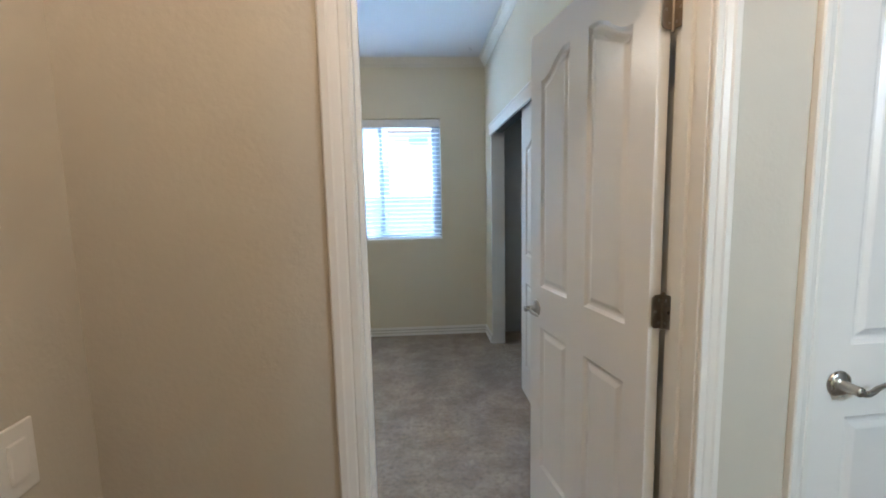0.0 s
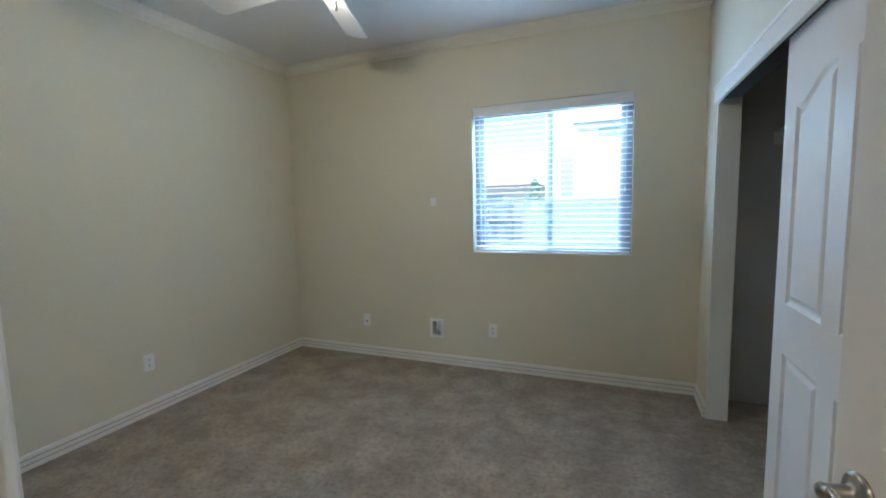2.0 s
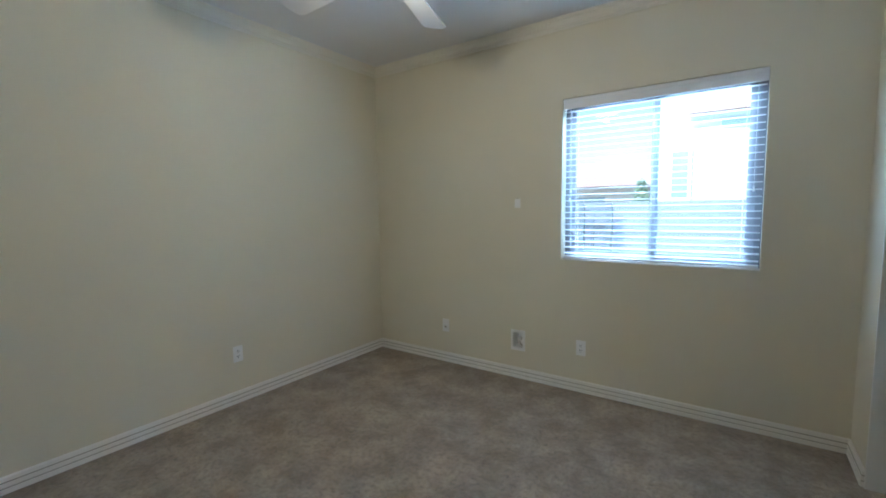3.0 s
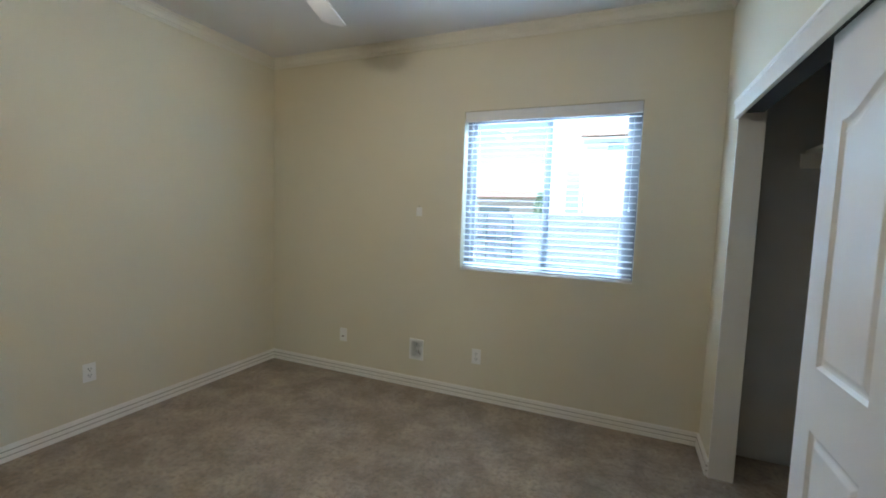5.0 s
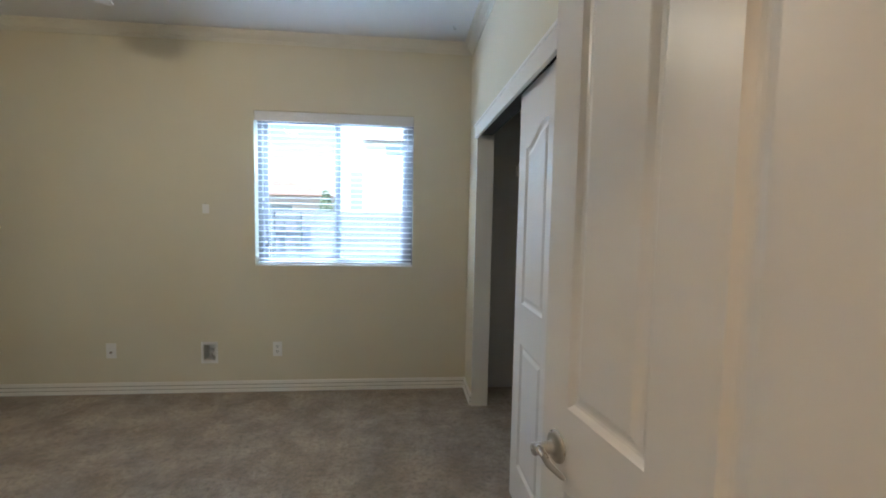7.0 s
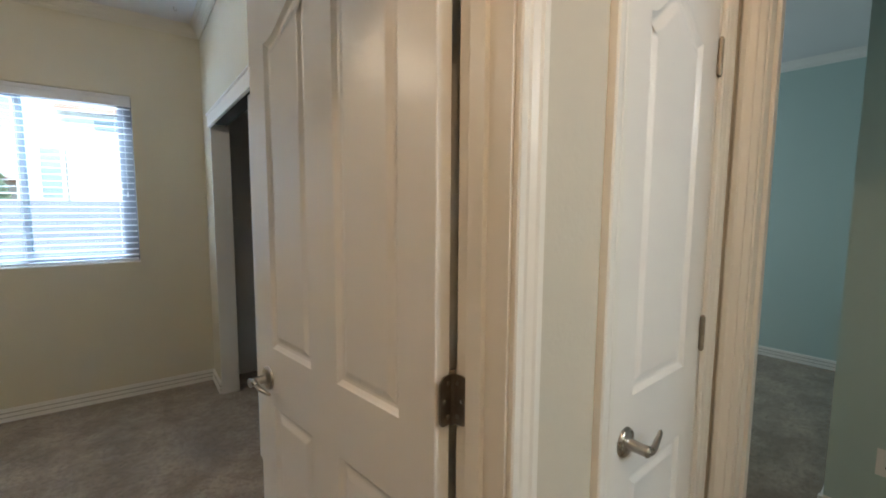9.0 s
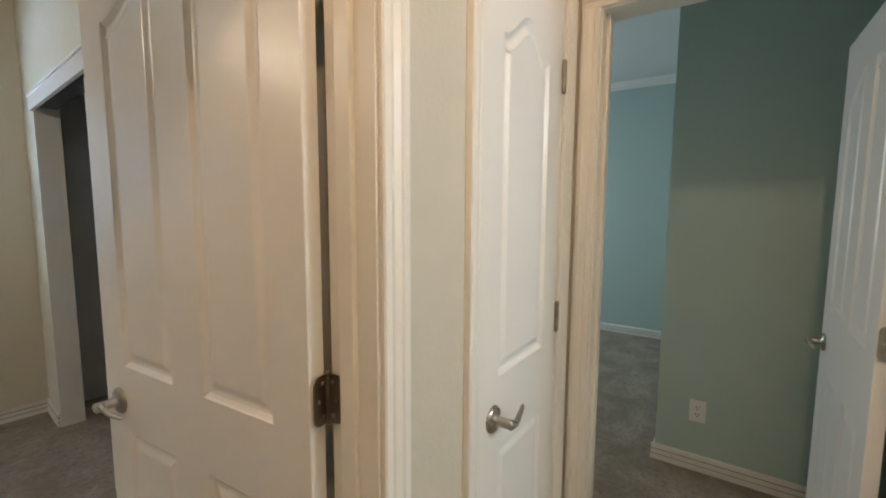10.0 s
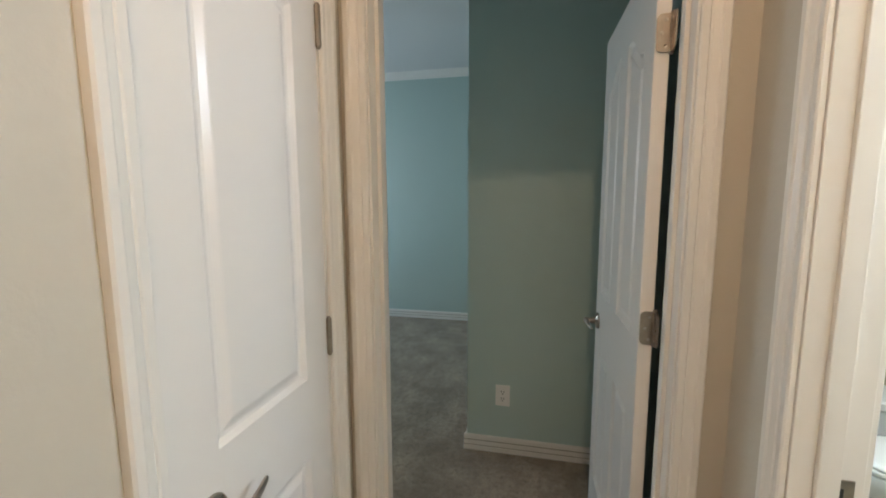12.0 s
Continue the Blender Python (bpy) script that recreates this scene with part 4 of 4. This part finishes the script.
t = thing("strike_plate", HALL @ Matrix.Translation((0.677, -1.005, 0.905)) @ Matrix.Rotation(radians(-90), 4, "Z"), "worn metal strike plate on the bathroom jamb", "strike plate")
bm = bmesh.new()
box(bm, -0.024, 0.024, -0.0025, 0.0, -0.030, 0.030, bevel=0.001)
part("plate", bm, OLDNICKEL, t)
part("latch_hole", boxes((-0.008, 0.008, -0.0032, -0.0028, -0.014, 0.014)), DARK, t)

# ---- outside the window ----
setting("ground", boxes((-400, 400, NY + 0.15, 800, -0.45, -0.25)), GROUNDMAT, "pale gravel ground outside", "ground")
t = thing("neighbour_house", pose(0, 0, 0), "cream stucco neighbouring house with a tiled roof", "house")
HX, HY = -0.68, 8.6
part("wall", boxes((HX, 9.0, HY, HY + 6, -0.25, 4.2)), STUCCO, t)
bm = boxes((HX - 0.4, 9.4, HY - 0.45, HY + 6.4, 4.2, 4.4))
part("roof", bm, ROOFTILE, t)
wnd = part("window", boxes((-0.43, -0.22, HY - 0.03, HY - 0.001, 1.50, 2.18)), SHADEGLASS, t, "narrow dark window")
part("window_frame", boxes((-0.47, -0.43, HY - 0.05, HY - 0.001, 1.46, 2.22), (-0.22, -0.18, HY - 0.05, HY - 0.001, 1.46, 2.22), (-0.43, -0.22, HY - 0.05, HY - 0.001, 2.18, 2.22), (-0.43, -0.22, HY - 0.05, HY - 0.001, 1.46, 1.50)), TRIM, wnd)
wnd = part("window", boxes((0.16, 0.52, HY - 0.03, HY - 0.001, 2.47, 2.59)), SHADEGLASS, t, "high dark window")
part("eave", boxes((-0.24, 9.2, HY - 0.16, HY - 0.001, 2.68, 2.75)), ROOFTILE, t, "low eave board along the wall")

t = thing("block_wall", pose(0, 0, 0), "grey block garden wall", "garden wall")
me = None
for r in range(8):
    for k in range(14):
        if me is None:
            bm = bmesh.new()
            box(bm, 0.004, 0.396, 0, 0.15, 0.004, 0.210, bevel=0.006)
            b = part("block", bm, BLOCK, t)
            me = b.data
        else:
            b = new("block", me)
            b.parent = t
        b.matrix_basis = pose(-2.2 + 0.4 * k + (0.2 if r % 2 else 0), 7.4, -0.25 + 0.214 * r)
part("mortar", boxes((-2.18, 3.5, 7.405, 7.54, -0.25, 1.455)), BLOCK, t)

t = thing("iron_gate", pose(-2.29, 7.2, -0.25), "dark painted iron side gate", "gate")
for k in range(9):
    bm = bmesh.new()
    box(bm, 0.16 * k, 0.16 * k + 0.02, 0, 0.02, 0.08, 1.62)
    part("bar", bm, IRON, t)
for z in (0.1, 1.58):
    part("gate_rail", boxes((0, 1.30, -0.004, 0.024, z, z + 0.04)), IRON, t)
for x in (-0.06, 0.94, 1.30):
    part("gate_post", boxes((x, x + 0.06, -0.02, 0.04, 0, 1.69)), IRON, t)

t = thing("far_house", pose(0, 0, 0), "cream house with a low red tiled roof across the street", "house")
part("wall", boxes((-14, -2.8, 19, 25, -0.25, 2.2)), STUCCO, t)
bm = bmesh.new()
pts = [(-14.6, 18.4, 2.2), (-2.4, 18.4, 2.2), (-2.4, 25.6, 2.2), (-14.6, 25.6, 2.2), (-12, 22, 3.0), (-4.8, 22, 3.0)]
v = [bm.verts.new(p) for p in pts]
for f in ((0, 1, 5, 4), (1, 2, 5), (2, 3, 4, 5), (3, 0, 4), (0, 3, 2, 1)):
    bm.faces.new([v[i] for i in f])
part("roof", bm, ROOFTILE, t, "red clay tiled hip roof")
for k in range(3):
    part("window", boxes((-11.5 + 3.1 * k, -10.2 + 3.1 * k, 18.96, 18.999, 0.8, 1.8)), SHADEGLASS, t)

t = thing("shrub", pose(-1.27, 11.0, -0.25), "slim green garden shrub", "shrub")
bm = bmesh.new()
tube(bm, [(0, 0, 0), (0.03, 0.02, 0.8), (0.0, 0.0, 1.6)], [0.05, 0.035, 0.015], 8)
part("trunk", bm, BARK, t)
bm = bmesh.new()
rnd = random.Random(4)
for k in range(900):
    z = 0.5 + 1.7 * rnd.random()
    r = 0.18 * math.sin(math.pi * min(0.95, (z - 0.3) / 2.0)) ** 0.6 * rnd.random() ** 0.5
    a = rnd.random() * 6.283
    c = Vector((r * math.cos(a), r * math.sin(a), z))
    m3 = Matrix.Translation(c) @ Euler((rnd.random() * 6, rnd.random() * 6, rnd.random() * 6)).to_matrix().to_4x4()
    bm.faces.new([bm.verts.new(m3 @ Vector(p)) for p in ((0, -0.05, 0), (0.022, 0, 0.006), (0, 0.05, 0), (-0.022, 0, 0.006))])
part("crown", bm, LEAF, t)

# ---- bathroom floor tiles ----
flo = bpy.data.objects["bath_subfloor"]
bm = bmesh.new()
box(bm, -0.151, 0.151, -0.151, 0.151, 0.0, 0.004, bevel=0.0012)
me = bpy.data.meshes.new("tile")
bm.to_mesh(me)
bm.free()
me.materials.append(TILE)
rot = Matrix.Rotation(radians(45), 4, "Z")
for i in range(-12, 13):
    for k in range(-12, 13):
        c = rot @ Vector((0.308 * i, 0.308 * k, 0)) + Vector((2.2, -0.4, 0))
        if 1.2 < c.x < TUBX - 0.2 and BY0 + 0.2 < c.y < -0.11:
            o = new("tile", me)
            o.parent = flo
            o.matrix_basis = Matrix.Translation((c.x, c.y, 0.004)) @ rot
